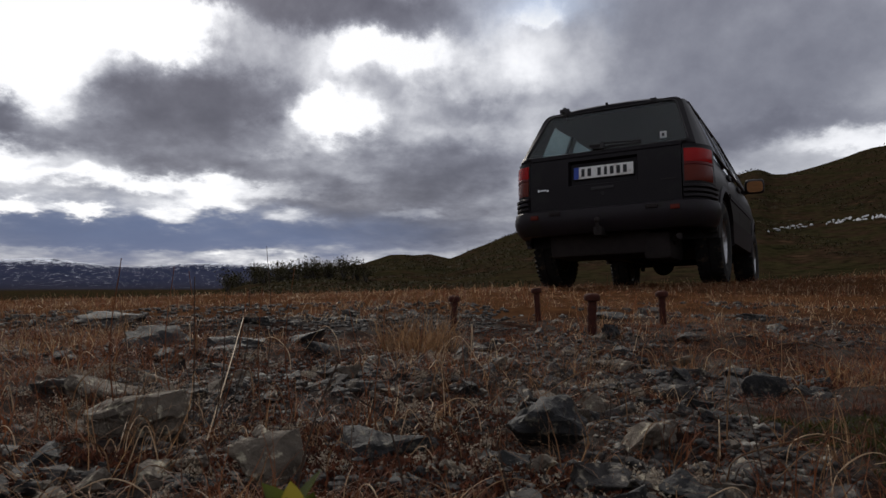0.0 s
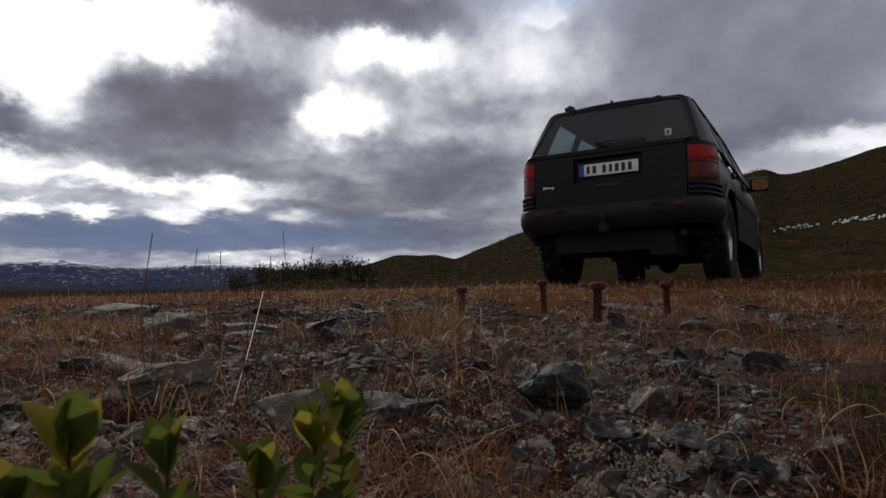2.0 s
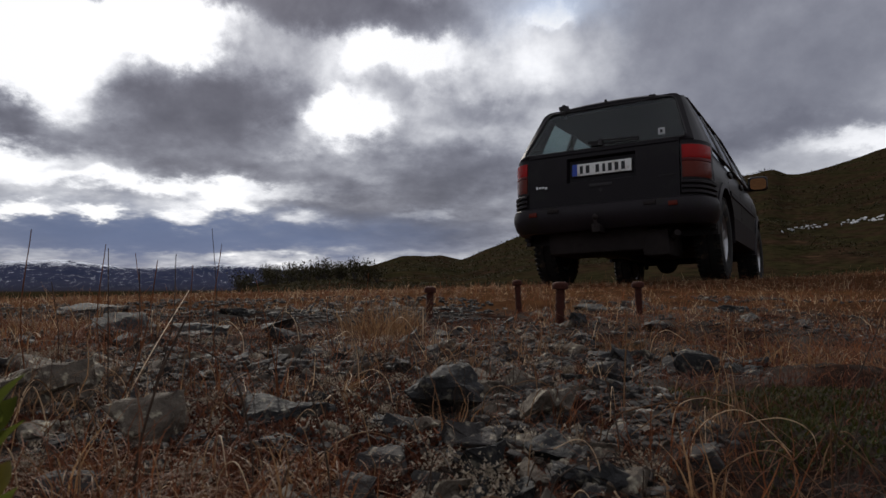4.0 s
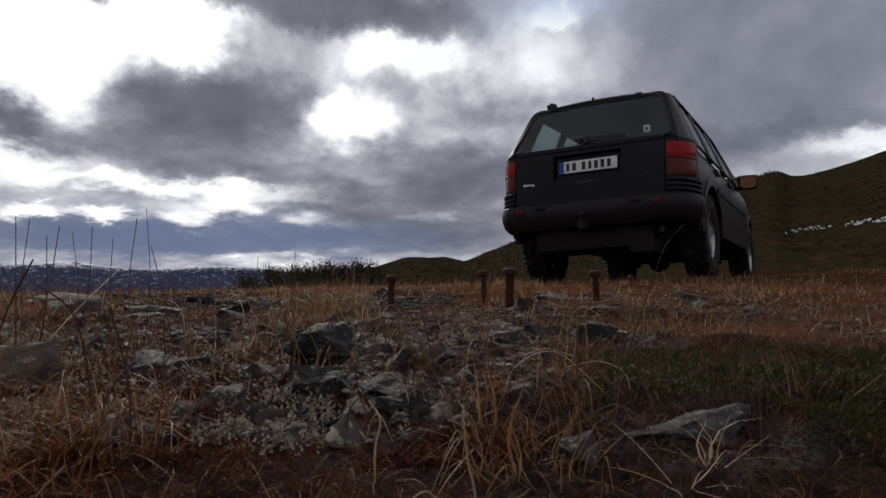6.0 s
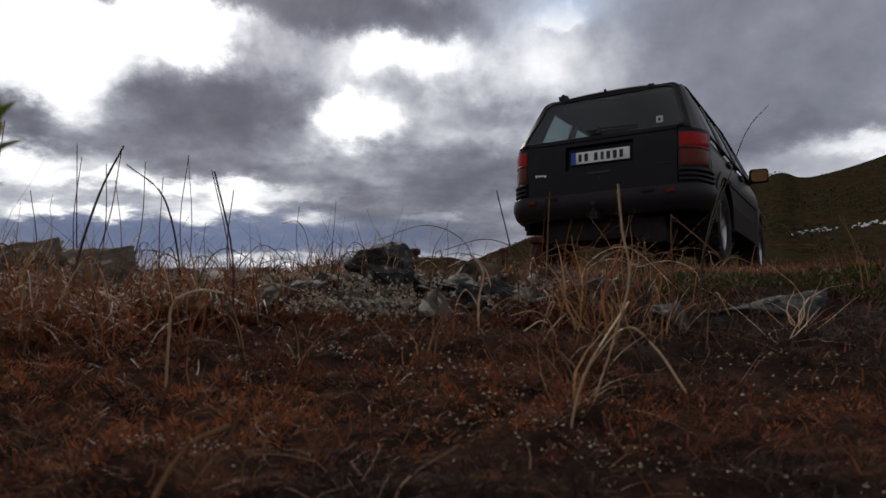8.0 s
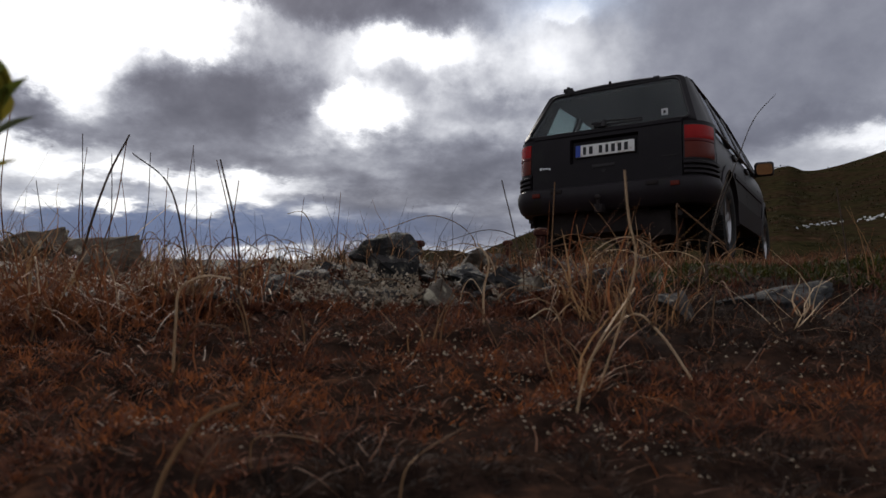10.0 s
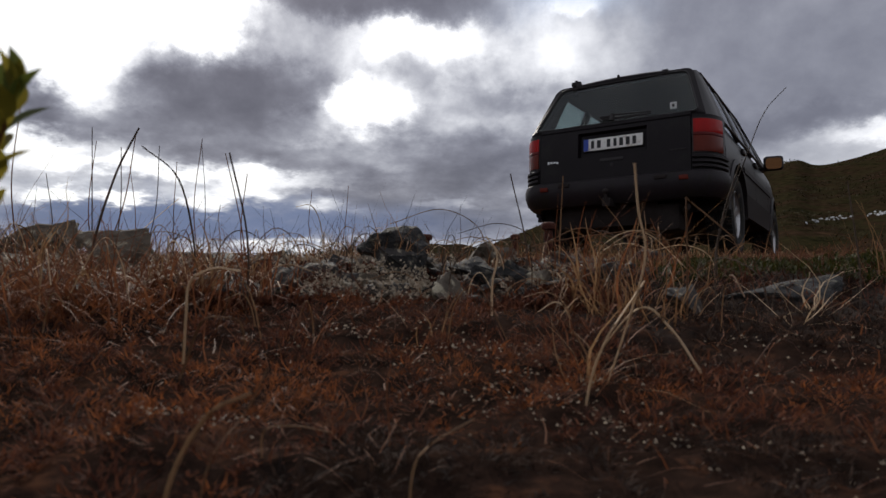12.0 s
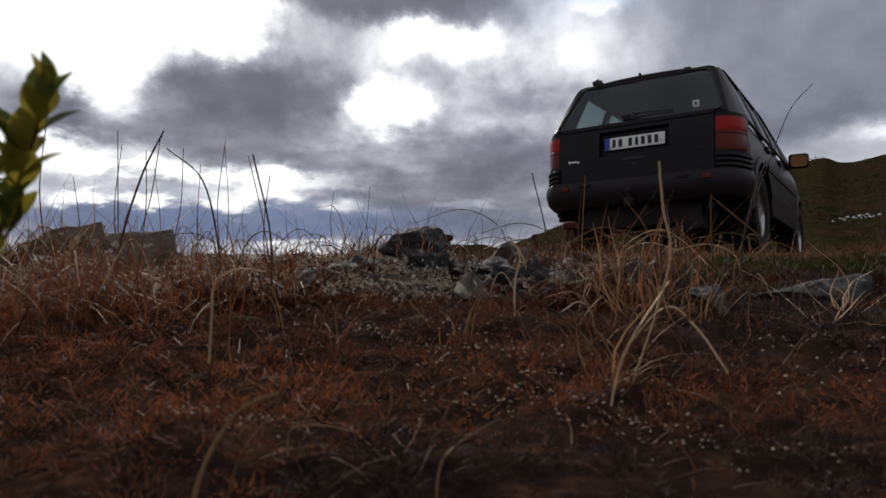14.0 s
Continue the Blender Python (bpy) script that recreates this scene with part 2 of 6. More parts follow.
def tinted_glass(name, tint, gloss=0.02):
    def build(nt, p, out):
        t = nt.nodes.new("ShaderNodeBsdfTransparent")
        t.inputs[0].default_value = (*tint, 1)
        g = nt.nodes.new("ShaderNodeBsdfGlossy")
        g.inputs["Roughness"].default_value = gloss
        w = nt.nodes.new("ShaderNodeLayerWeight")
        w.inputs[0].default_value = 0.5
        grow = nt.nodes.new("ShaderNodeMath")
        grow.operation = "POWER"
        nt.links.new(w.outputs["Facing"], grow.inputs[0])
        grow.inputs[1].default_value = 4.5
        amount = nt.nodes.new("ShaderNodeMath")
        amount.operation = "MULTIPLY_ADD"
        nt.links.new(grow.outputs[0], amount.inputs[0])
        amount.inputs[1].default_value, amount.inputs[2].default_value = 0.75, 0.03
        mx = nt.nodes.new("ShaderNodeMixShader")
        nt.links.new(amount.outputs[0], mx.inputs[0])
        nt.links.new(t.outputs[0], mx.inputs[1])
        nt.links.new(g.outputs[0], mx.inputs[2])
        nt.links.new(mx.outputs[0], out.inputs[0])
    return material(name, build)


MAT = {
    "paint": stained("dark_paint", (0.0065, 0.0046, 0.0060), (0.0105, 0.0076, 0.0098), 8, 0.40, 0, 0.05, 0.0005, (0.010, 0.009, 0.009), 5, spec=0.13),
    "cladding": stained("grey_plastic", (0.013, 0.010, 0.012), (0.022, 0.018, 0.021), 40, 0.5, 0, 0.2, 0.0006, (0.014, 0.012, 0.010), 6, spec=0.15),
    "black": stained("black_plastic", (0.016, 0.014, 0.015), (0.028, 0.025, 0.027), 60, 0.5, 0, 0.2, 0.0005),
    "rubber": stained("tyre_rubber", (0.008, 0.008, 0.008), (0.016, 0.015, 0.014), 30, 0.85, 0, 0.4, 0.001, (0.06, 0.045, 0.03), 9),
    "alloy": stained("alloy", (0.35, 0.35, 0.36), (0.5, 0.5, 0.52), 30, 0.35, 0.9, 0.1, 0.0004),
    "chrome": stained("chrome", (0.6, 0.6, 0.62), (0.7, 0.7, 0.72), 50, 0.12, 1.0, 0.05, 0.0002),
    "steel": stained("underbody_steel", (0.018, 0.014, 0.014), (0.035, 0.028, 0.026), 15, 0.75, 0.3, 0.3, 0.001),
    "lens_red": stained("red_lens", (0.26, 0.006, 0.007), (0.36, 0.009, 0.008), 120, 0.2, 0, 0.25, 0.0006, spec=0.12),
    "lens_amber": stained("amber_red_lens", (0.085, 0.011, 0.006), (0.13, 0.018, 0.008), 120, 0.25, 0, 0.25, 0.0006, spec=0.12),
    "lens_dark": stained("smoked_red_lens", (0.08, 0.010, 0.010), (0.12, 0.014, 0.014), 120, 0.3, 0, 0.2, 0.0006, spec=0.1),
    "plate": stained("plate_white", (0.62, 0.62, 0.60), (0.74, 0.74, 0.72), 40, 0.45, 0, 0.1, 0.0003, (0.45, 0.42, 0.38), 14),
    "plate_blue": stained("plate_blue", (0.03, 0.06, 0.30), (0.04, 0.08, 0.36), 40, 0.45, 0, 0, 0.0003),
    "bar": stained("bar_black", (0.02, 0.02, 0.022), (0.03, 0.03, 0.032), 40, 0.5, 0, 0, 0.0003),
    "badge": stained("badge_silver", (0.45, 0.45, 0.46), (0.6, 0.6, 0.6), 60, 0.3, 0.8, 0, 0.0003),
    "sticker": stained("sticker_white", (0.55, 0.56, 0.55), (0.7, 0.7, 0.7), 80, 0.5, 0, 0, 0.0003),
    "cloth": stained("grey_cloth", (0.04, 0.04, 0.045), (0.07, 0.07, 0.075), 90, 0.95, 0, 0.4, 0.001),
    "liner": stained("headliner", (0.05, 0.05, 0.05), (0.08, 0.08, 0.08), 60, 0.95, 0, 0.2, 0.001),
    "glass": tinted_glass("tinted_glass", (0.62, 0.68, 0.68)),
    "glass_clear": tinted_glass("clear_glass", (0.94, 0.96, 0.95)),
    "rust": stained("rusted_iron", (0.030, 0.010, 0.008), (0.095, 0.028, 0.016), 60, 0.9, 0.2, 0.7, 0.002, (0.03, 0.012, 0.01), 80),
    "rock": stained("grey_slate", (0.020, 0.018, 0.018), (0.095, 0.086, 0.078), 55, 0.85, 0, 1.0, 0.008, (0.24, 0.21, 0.16), 90),
    "rock_brown": stained("lichened_schist", (0.045, 0.036, 0.030), (0.20, 0.165, 0.125), 60, 0.9, 0, 1.0, 0.008, (0.30, 0.27, 0.20), 80),
    "rock_dark": stained("dark_wet_slate", (0.009, 0.009, 0.010), (0.042, 0.040, 0.038), 55, 0.75, 0, 1.0, 0.006, (0.10, 0.09, 0.07), 110),
    "gravel": stained("gravel", (0.014, 0.013, 0.013), (0.075, 0.068, 0.062), 50, 0.9, 0, 0.6, 0.002, (0.20, 0.19, 0.165), 30),
    "lichen": blades("lichen", (0.22, 0.175, 0.125), (0.54, 0.46, 0.36), 0.95, 0.2),
    "straw": blades("straw", (0.090, 0.043, 0.021), (0.43, 0.265, 0.138), 0.6, 0.4),
    "rusty_grass": blades("rusty_grass", (0.075, 0.025, 0.012), (0.28, 0.113, 0.050), 0.65, 0.4),
    "pale_straw": blades("pale_straw", (0.40, 0.28, 0.17), (0.55, 0.42, 0.28), 0.55, 0.3),
    "dark_stem": blades("dark_stem", (0.03, 0.022, 0.018), (0.10, 0.065, 0.045), 0.8, 0.15),
    "leaf": blades("green_leaf", (0.050, 0.066, 0.013), (0.165, 0.170, 0.030), 0.45, 0.58),
    "leaf_yellow": blades("yellow_leaf", (0.16, 0.135, 0.02), (0.28, 0.22, 0.03), 0.45, 0.58),
    "twig": blades("red_twig", (0.06, 0.022, 0.014), (0.15, 0.05, 0.03), 0.8, 0.1),
    "crowberry": blades("crowberry", (0.014, 0.016, 0.004), (0.070, 0.070, 0.012), 0.7, 0.3),
    "moss": blades("brown_moss", (0.030, 0.011, 0.008), (0.25, 0.085, 0.040), 0.9, 0.3),
    "dark_moss": blades("dark_moss", (0.014, 0.010, 0.009), (0.080, 0.045, 0.030), 0.9, 0.2),
    "orange_moss": blades("orange_moss", (0.07, 0.023, 0.010), (0.43, 0.145, 0.050), 0.9, 0.35),
    "shrub": blades("far_shrub", (0.022, 0.020, 0.009), (0.060, 0.048, 0.022), 0.95, 0.15),
    "bark": stained("bark", (0.03, 0.026, 0.022), (0.08, 0.07, 0.06), 20, 0.9, 0, 0.4, 0.004),
    "snow": stained("snow", (0.26, 0.27, 0.29), (0.44, 0.45, 0.47), 3, 0.7, 0, 0.3, 0.05),
}


def ground_material():
    def build(nt, p, out):
        tc = nt.nodes.new("ShaderNodeTexCoord")
        sep = nt.nodes.new("ShaderNodeSeparateXYZ")
        nt.links.new(tc.outputs["Object"], sep.inputs[0])
        ln = nt.nodes.new("ShaderNodeVectorMath")
        ln.operation = "LENGTH"
        # uneven borders between the kinds of ground
        wob = nt.nodes.new("ShaderNodeTexNoise")
        wob.inputs["Scale"].default_value, wob.inputs["Detail"].default_value = 0.45, 5
        nt.links.new(tc.outputs["Object"], wob.inputs["Vector"])
        shift = nt.nodes.new("ShaderNodeVectorMath")
        shift.operation = "MULTIPLY_ADD"
        nt.links.new(wob.outputs["Color"], shift.inputs[0])
        shift.inputs[1].default_value, shift.inputs[2].default_value = (7.0, 7.0, 0.0), (-3.5, -3.5, 0.0)
        moved = nt.nodes.new("ShaderNodeVectorMath")
        nt.links.new(tc.outputs["Object"], moved.inputs[0])
        nt.links.new(shift.outputs[0], moved.inputs[1])
        nt.links.new(moved.outputs[0], ln.inputs[0])
        big, mid, small, tiny = (noise_node(nt, s, 6, 0.65) for s in (0.9, 7.0, 45.0, 240.0))
        soil = ramp_node(nt, small, ((0.3, (0.006, 0.0045, 0.004)), (0.55, (0.022, 0.013, 0.010)), (0.75, (0.080, 0.036, 0.020))))
        grit = ramp_node(nt, tiny, ((0.35, (0.012, 0.011, 0.010)), (0.7, (0.085, 0.076, 0.068))))
        grit_mask = nt.nodes.new("ShaderNodeMath")
        grit_mask.operation = "MULTIPLY"
        nt.links.new(ramp_node(nt, mid, ((0.42, (0, 0, 0)), (0.58, (1, 1, 1)))), grit_mask.inputs[0])
        turf = ramp_node(nt, mid, ((0.3, (0.028, 0.014, 0.008)), (0.7, (0.085, 0.040, 0.018))))

        def step(a, b):
            m = nt.nodes.new("ShaderNodeMapRange")
            m.interpolation_type = "SMOOTHSTEP"
            m.inputs["From Min"].default_value, m.inputs["From Max"].default_value = a, b
            nt.links.new(ln.outputs["Value"], m.inputs["Value"])
            return m.outputs[0]

        near_len = nt.nodes.new("ShaderNodeVectorMath")
        near_len.operation = "LENGTH"
        nt.links.new(tc.outputs["Object"], near_len.inputs[0])
        peat = nt.nodes.new("ShaderNodeMapRange")
        peat.inputs["From Min"].default_value, peat.inputs["From Max"].default_value = 0.40, 0.62
        nt.links.new(near_len.outputs["Value"], peat.inputs["Value"])
        nt.links.new(peat.outputs[0], grit_mask.inputs[1])
        c = mix_node(nt, grit_mask.outputs[0], soil, grit)
        c = mix_node(nt, step(2.0, 4.0), c, turf)
        heath = ramp_node(nt, noise_node(nt, 0.11, 8, 0.7), ((0.3, (0.010, 0.0102, 0.005)), (0.45, (0.021, 0.0178, 0.009)), (0.58, (0.022, 0.014, 0.009)), (0.74, (0.055, 0.034, 0.021))))
        patches = ramp_node(nt, noise_node(nt, 0.55, 7, 0.75), ((0.36, (0.35, 0.36, 0.34)), (0.5, (1.0, 1.0, 1.0)), (0.66, (1.5, 1.45, 1.3))))
        heath = mix_node(nt, 1.0, heath, patches, "MULTIPLY")
        c = mix_node(nt, step(12.0, 40.0), c, heath)
        # the blue of distance haze is put into the far land's base colour
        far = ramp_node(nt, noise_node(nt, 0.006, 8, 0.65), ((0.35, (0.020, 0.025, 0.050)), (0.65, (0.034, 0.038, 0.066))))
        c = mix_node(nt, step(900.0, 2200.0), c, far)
        # old snow lies in streaks high on the far fells
        streak = nt.nodes.new("ShaderNodeMapping")
        streak.inputs["Scale"].default_value = (1.0, 0.35, 1.5)
        nt.links.new(tc.outputs["Object"], streak.inputs[0])
        sn = nt.nodes.new("ShaderNodeTexNoise")
        sn.inputs["Scale"].default_value, sn.inputs["Detail"].default_value, sn.inputs["Roughness"].default_value = 0.075, 8, 0.75
        nt.links.new(streak.outputs[0], sn.inputs["Vector"])
        hi = nt.nodes.new("ShaderNodeMapRange")
        hi.inputs["From Min"].default_value, hi.inputs["From Max"].default_value = 55.0, 100.0
        nt.links.new(sep.outputs[2], hi.inputs["Value"])
        mul = nt.nodes.new("ShaderNodeMath")
        mul.operation = "MULTIPLY_ADD"
        nt.links.new(hi.outputs[0], mul.inputs[0])
        mul.inputs[1].default_value = 0.24
        nt.links.new(sn.outputs[0], mul.inputs[2])
        mask = ramp_node(nt, mul.outputs[0], ((0.595, (0, 0, 0)), (0.63, (1, 1, 1))))
        mm = nt.nodes.new("ShaderNodeMath")
        mm.operation = "MULTIPLY"
        nt.links.new(mask, mm.inputs[0])
        nt.links.new(step(1500.0, 2200.0), mm.inputs[1])
        c = mix_node(nt, mm.outputs[0], c, (0.62, 0.65, 0.72))
        nt.links.new(c, p.inputs["Base Color"])
        p.inputs["Roughness"].default_value = 0.95
        p.inputs["Specular IOR Level"].default_value = 0.0
        bump_node(nt, p, small, 0.7, 0.006)
    return material("tundra_ground", build)


MAT["ground"] = ground_material()


# ---- ground, hills and fells: one sheet to the horizon ----
def step01(x, a, b):
    t = np.clip((x - a) / (b - a), 0, 1)
    return t * t * (3 - 2 * t)


def height(x, y):
    """Ground height over the plan."""
    x, y = np.asarray(x, float), np.asarray(y, float)
    r = np.hypot(x, y)
    az = np.degrees(np.arctan2(x, y))
    z = np.interp(y, [-40, -3, -0.3, 0, 0.25, 0.6, 1.0, 1.6, 2.3, 3, 5, 6.5, 8, 10, 14, 30, 60],
                  [-0.6, -0.02, 0.0, 0.004, 0.018, 0.062, 0.072, 0.085, 0.100, 0.118, 0.165, 0.185, 0.185, 0.17, 0.08, -0.5, -1.4])
    z = z + 0.030 * np.clip(x, -6, 8) * step01(y, 2.0, 6.0) * (1 - step01(r, 12, 30))
    near = step01(r, 0.35, 0.9)
    z = z + value_noise(x * 3.1, y * 3.1, 1) * 0.016 * near * (1 - 0.6 * step01(r, 3, 8)) + value_noise(x * 9, y * 9, 2) * 0.009 * near + value_noise(x * 31, y * 31, 3) * 0.0035 + (1 - step01(r, 1.0, 2.5)) * (value_noise(x * 19, y * 19, 14) * 0.0030 + value_noise(x * 85, y * 85, 12) * 0.0022 + value_noise(x * 210, y * 210, 13) * 0.0010)
    z = z + value_noise(x * 0.4, y * 0.4, 4) * 0.03 * step01(r, 3, 9)
    # long hillside that climbs from the middle to the right
    crest = np.interp(az, [-180, -120, -40, -18, -15.5, -10, -6.6, -4.3, -1.1, 0.6, 2.1, 5.3, 7, 14, 21, 25, 33, 60, 120, 180],
                      [1.0, 0.5, -0.6, 0.1, 0.9, 1.75, 2.1, 2.75, 2.85, 2.5, 3.15, 4.1, 4.6, 6.6, 7.8, 7.75, 9.2, 10.0, 5.0, 1.0])
    knoll = 0.45 * np.exp(-((az - 24.0) / 1.1) ** 2)
    dist = np.interp(az, [-180, -20, -8, 10, 30, 180], [250, 140, 190, 300, 380, 380])
    prof = step01(r, 22, dist) ** 1.25 * (1 - 0.75 * step01(r, dist * 1.0, dist * 2.2))
    lump = value_noise(x * 0.035, y * 0.035, 5) * 1.2 + value_noise(x * 0.1, y * 0.1, 6) * 0.5 + value_noise(x * 0.3, y * 0.3, 11) * 0.12
    z = z + prof * (np.tan(np.radians(crest + knoll)) * dist + lump) + lump * 0.25 * step01(r, 15, 45)
    # valley and the snow-streaked fells beyond it
    z = z - 4.0 * step01(r, 60, 500) * (1 - step01(np.abs(crest), 0.5, 2.5))
    fell = np.interp(az, [-180, -80, -40, -33, -29, -26, -23, -20, -17, -13, -6, 180], [2.0, 2.2, 1.9, 1.75, 1.9, 1.45, 1.35, 1.62, 1.62, 1.15, 0.6, 0.6])
    far = step01(r, 1500, 2900) * (1 - 0.6 * step01(r, 3000, 4300))
    z = z + far * (np.tan(np.radians(fell)) * 2900 + 8 + value_noise(x * 0.004, y * 0.004, 7) * 6 + value_noise(x * 0.012, y * 0.012, 8) * 4 + value_noise(x * 0.04, y * 0.04, 9) * 1.6)
    return z


def ground():
    ahead = np.radians(np.linspace(-44, 44, 330))
    rest = np.radians(np.linspace(44, 316, 70)[1:-1])
    ang = np.concatenate([ahead, rest])
    rad = np.concatenate([[0.02, 0.06], np.geomspace(0.1, 60, 400), np.geomspace(60, 4600, 150)[1:]])
    A, R = np.meshgrid(ang, rad)
    X, Y = R * np.sin(A) + 0.1, R * np.cos(A) - 0.15
    Z = height(X, Y)
    v = np.stack([X, Y, Z], -1).reshape(-1, 3)
    nr, na = R.shape
    i, j = np.meshgrid(np.arange(nr - 1), np.arange(na), indexing="ij")
    k = (j + 1) % na
    f = np.stack([i * na + j, i * na + k, (i + 1) * na + k, (i + 1) * na + j], -1).reshape(-1, 4)[:, ::-1]
    centre = [tuple(range(na))]
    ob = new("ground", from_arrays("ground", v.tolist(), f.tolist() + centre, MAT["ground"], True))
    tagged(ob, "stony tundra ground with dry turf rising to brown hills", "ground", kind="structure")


def h1(x, y):
    return float(height(x, y))


ground()


# ---- the parked car ----
CAR = pose(1.3268, 5.8874, 0.270, -1.442, -2.015, -28.794)
AXLES, WHEEL_R = (1.0, 3.69), 0.365


def corner(s, side, off=0.0):
    """Plan of the rounded rear corner: s 0 at the tailgate's edge, 1 on the flank."""
    a = s * math.pi / 2
    n = Vector((0.36 * math.sin(a), -0.20 * math.cos(a), 0)).normalized()
    p = Vector((0.66 + 0.195 * math.sin(a), 0.09 + 0.36 * (1 - math.cos(a)), 0)) + n * off
    return Vector((side * p.x, p.y, 0))


def flank(y, z, off=0.0):
    """Half width of the body's side at y and z."""
    w = 0.858 - 0.055 * max(0, (z - 0.85) / 0.25) ** 2 - 0.02 * max(0, (0.6 - z) / 0.2)
    w -= 0.10 * max(0.0, (y - 3.3) / 1.15) ** 2
    return w + off


def arch(y, base=0.41):
    """Lower edge of the side: the sill, lifted over the wheels."""
    z = base
    for a in AXLES:
        d = abs(y - a)
        if d < 0.46:
            z = max(z, 0.36 + math.sqrt(0.46 ** 2 - d * d) * 0.98)
    return z


def side_panel(y0, y1, lo, hi, side, off=0.0, deep=0.03):
    bm = bmesh.new()
    n = max(3, int((y1 - y0) / 0.045))
    rings = []
    for i in range(n + 1):
        y = y0 + (y1 - y0) * i / n
        a, b = lo(y), hi(y)
        a = min(a, b - 0.01)
        zs = [a + (b - a) * k / 6 for k in range(7)]
        ring = [(side * flank(y, z, off), y, z) for z in zs] + [(side * (flank(y, z, off) - deep), y, z) for z in reversed(zs)]
        rings.append(ring if side > 0 else list(reversed(ring)))
    loft(bm, rings)
    bmesh.ops.recalc_face_normals(bm, faces=bm.faces)
    return bm


def band(z0, z1, s0, s1, side, off, deep=0.03, crown=0.0, rake=0.09, steps=10):
    """A strip that wraps the rear corner."""
    bm = bmesh.new()
    rings = []
    for i in range(steps + 1):
        s = s0 + (s1 - s0) * i / steps
        ring = []
        for z, o in ((z0, off - crown), (z0 * 0.8 + z1 * 0.2, off), (z0 * 0.2 + z1 * 0.8, off), (z1, off - crown), (z1, off - deep), (z0, off - deep)):
            p = corner(s, side, o)
            ring.append((p.x, p.y + rake * (z - 0.63) * (1 - s), z))
        rings.append(ring if side > 0 else list(reversed(ring)))
    loft(bm, rings)
    bmesh.ops.recalc_face_normals(bm, faces=bm.faces)
    return bm


def wheel(car, x, y, side):
    tyre = bmesh.new()
    w = 0.1125
    prof = [(0.215, -w * 0.80), (0.25, -w * 0.98), (0.31, -w * 1.03), (0.347, -w * 0.90), (0.357, -w * 0.72), (0.348, -w * 0.68), (0.348, -w * 0.6),
            (0.363, -w * 0.56), (0.364, -w * 0.1), (0.352, -w * 0.06)]
    prof = prof + [(r, -t) for r, t in reversed(prof)]
    N = 44
    rings = []
    for k in range(N):
        a = 2 * math.pi * k / N
        rings.append([(t, r * math.cos(a), r * math.sin(a)) for r, t in prof])
    loft(tyre, rings + [rings[0]], closed=False, cap=False)
    bmesh.ops.remove_doubles(tyre, verts=tyre.verts, dist=1e-5)
    for k in range(N):
        a = 2 * math.pi * (k + 0.5) / N
        for t in (-0.085, 0.085):
            m = pose(0, 0, 0, math.degrees(a), 0, 0)
            box(tyre, (t, 0.356, 0), (0.045, 0.022, 0.026), m)
    bmesh.ops.recalc_face_normals(tyre, faces=tyre.faces)
    hub = new("wheel")
    hub.parent = car
    hub.matrix_local = pose(x, y, WHEEL_R)
    part("tyre", tyre, MAT["rubber"], hub)
    rim = bmesh.new()
    o = side * 0.085
    prof = [(0.222, -o * 0.9), (0.222, o), (0.205, o * 1.05), (0.195, o * 0.75), (0.19, 0.0), (0.19, -o * 0.8)]
    rings = [[(t, r * math.cos(2 * math.pi * k / 40), r * math.sin(2 * math.pi * k / 40)) for r, t in prof] for k in range(40)]
    loft(rim, rings + [rings[0]], closed=True, cap=False)
    bmesh.ops.remove_doubles(rim, verts=rim.verts, dist=1e-5)
    for k in range(5):
        m = pose(0, 0, 0, 72 * k + 18, 0, 0)
        box(rim, (o * 0.72, 0.115, 0), (0.03, 0.17, 0.075), m, 0.008)
    cyl(rim, (o * 0.1, 0, 0), (o * 0.95, 0, 0), 0.06, 0.045, 20)
    bmesh.ops.recalc_face_normals(rim, faces=rim.faces)
    part("rim", rim, MAT["alloy"], hub, "dull silver alloy rim")
    bm = bmesh.new()
    cyl(bm, (-o * 0.95, 0, 0), (o * 0.25, 0, 0), 0.186, 0.17, 28)
    part("brake_drum", bm, MAT["steel"], hub)


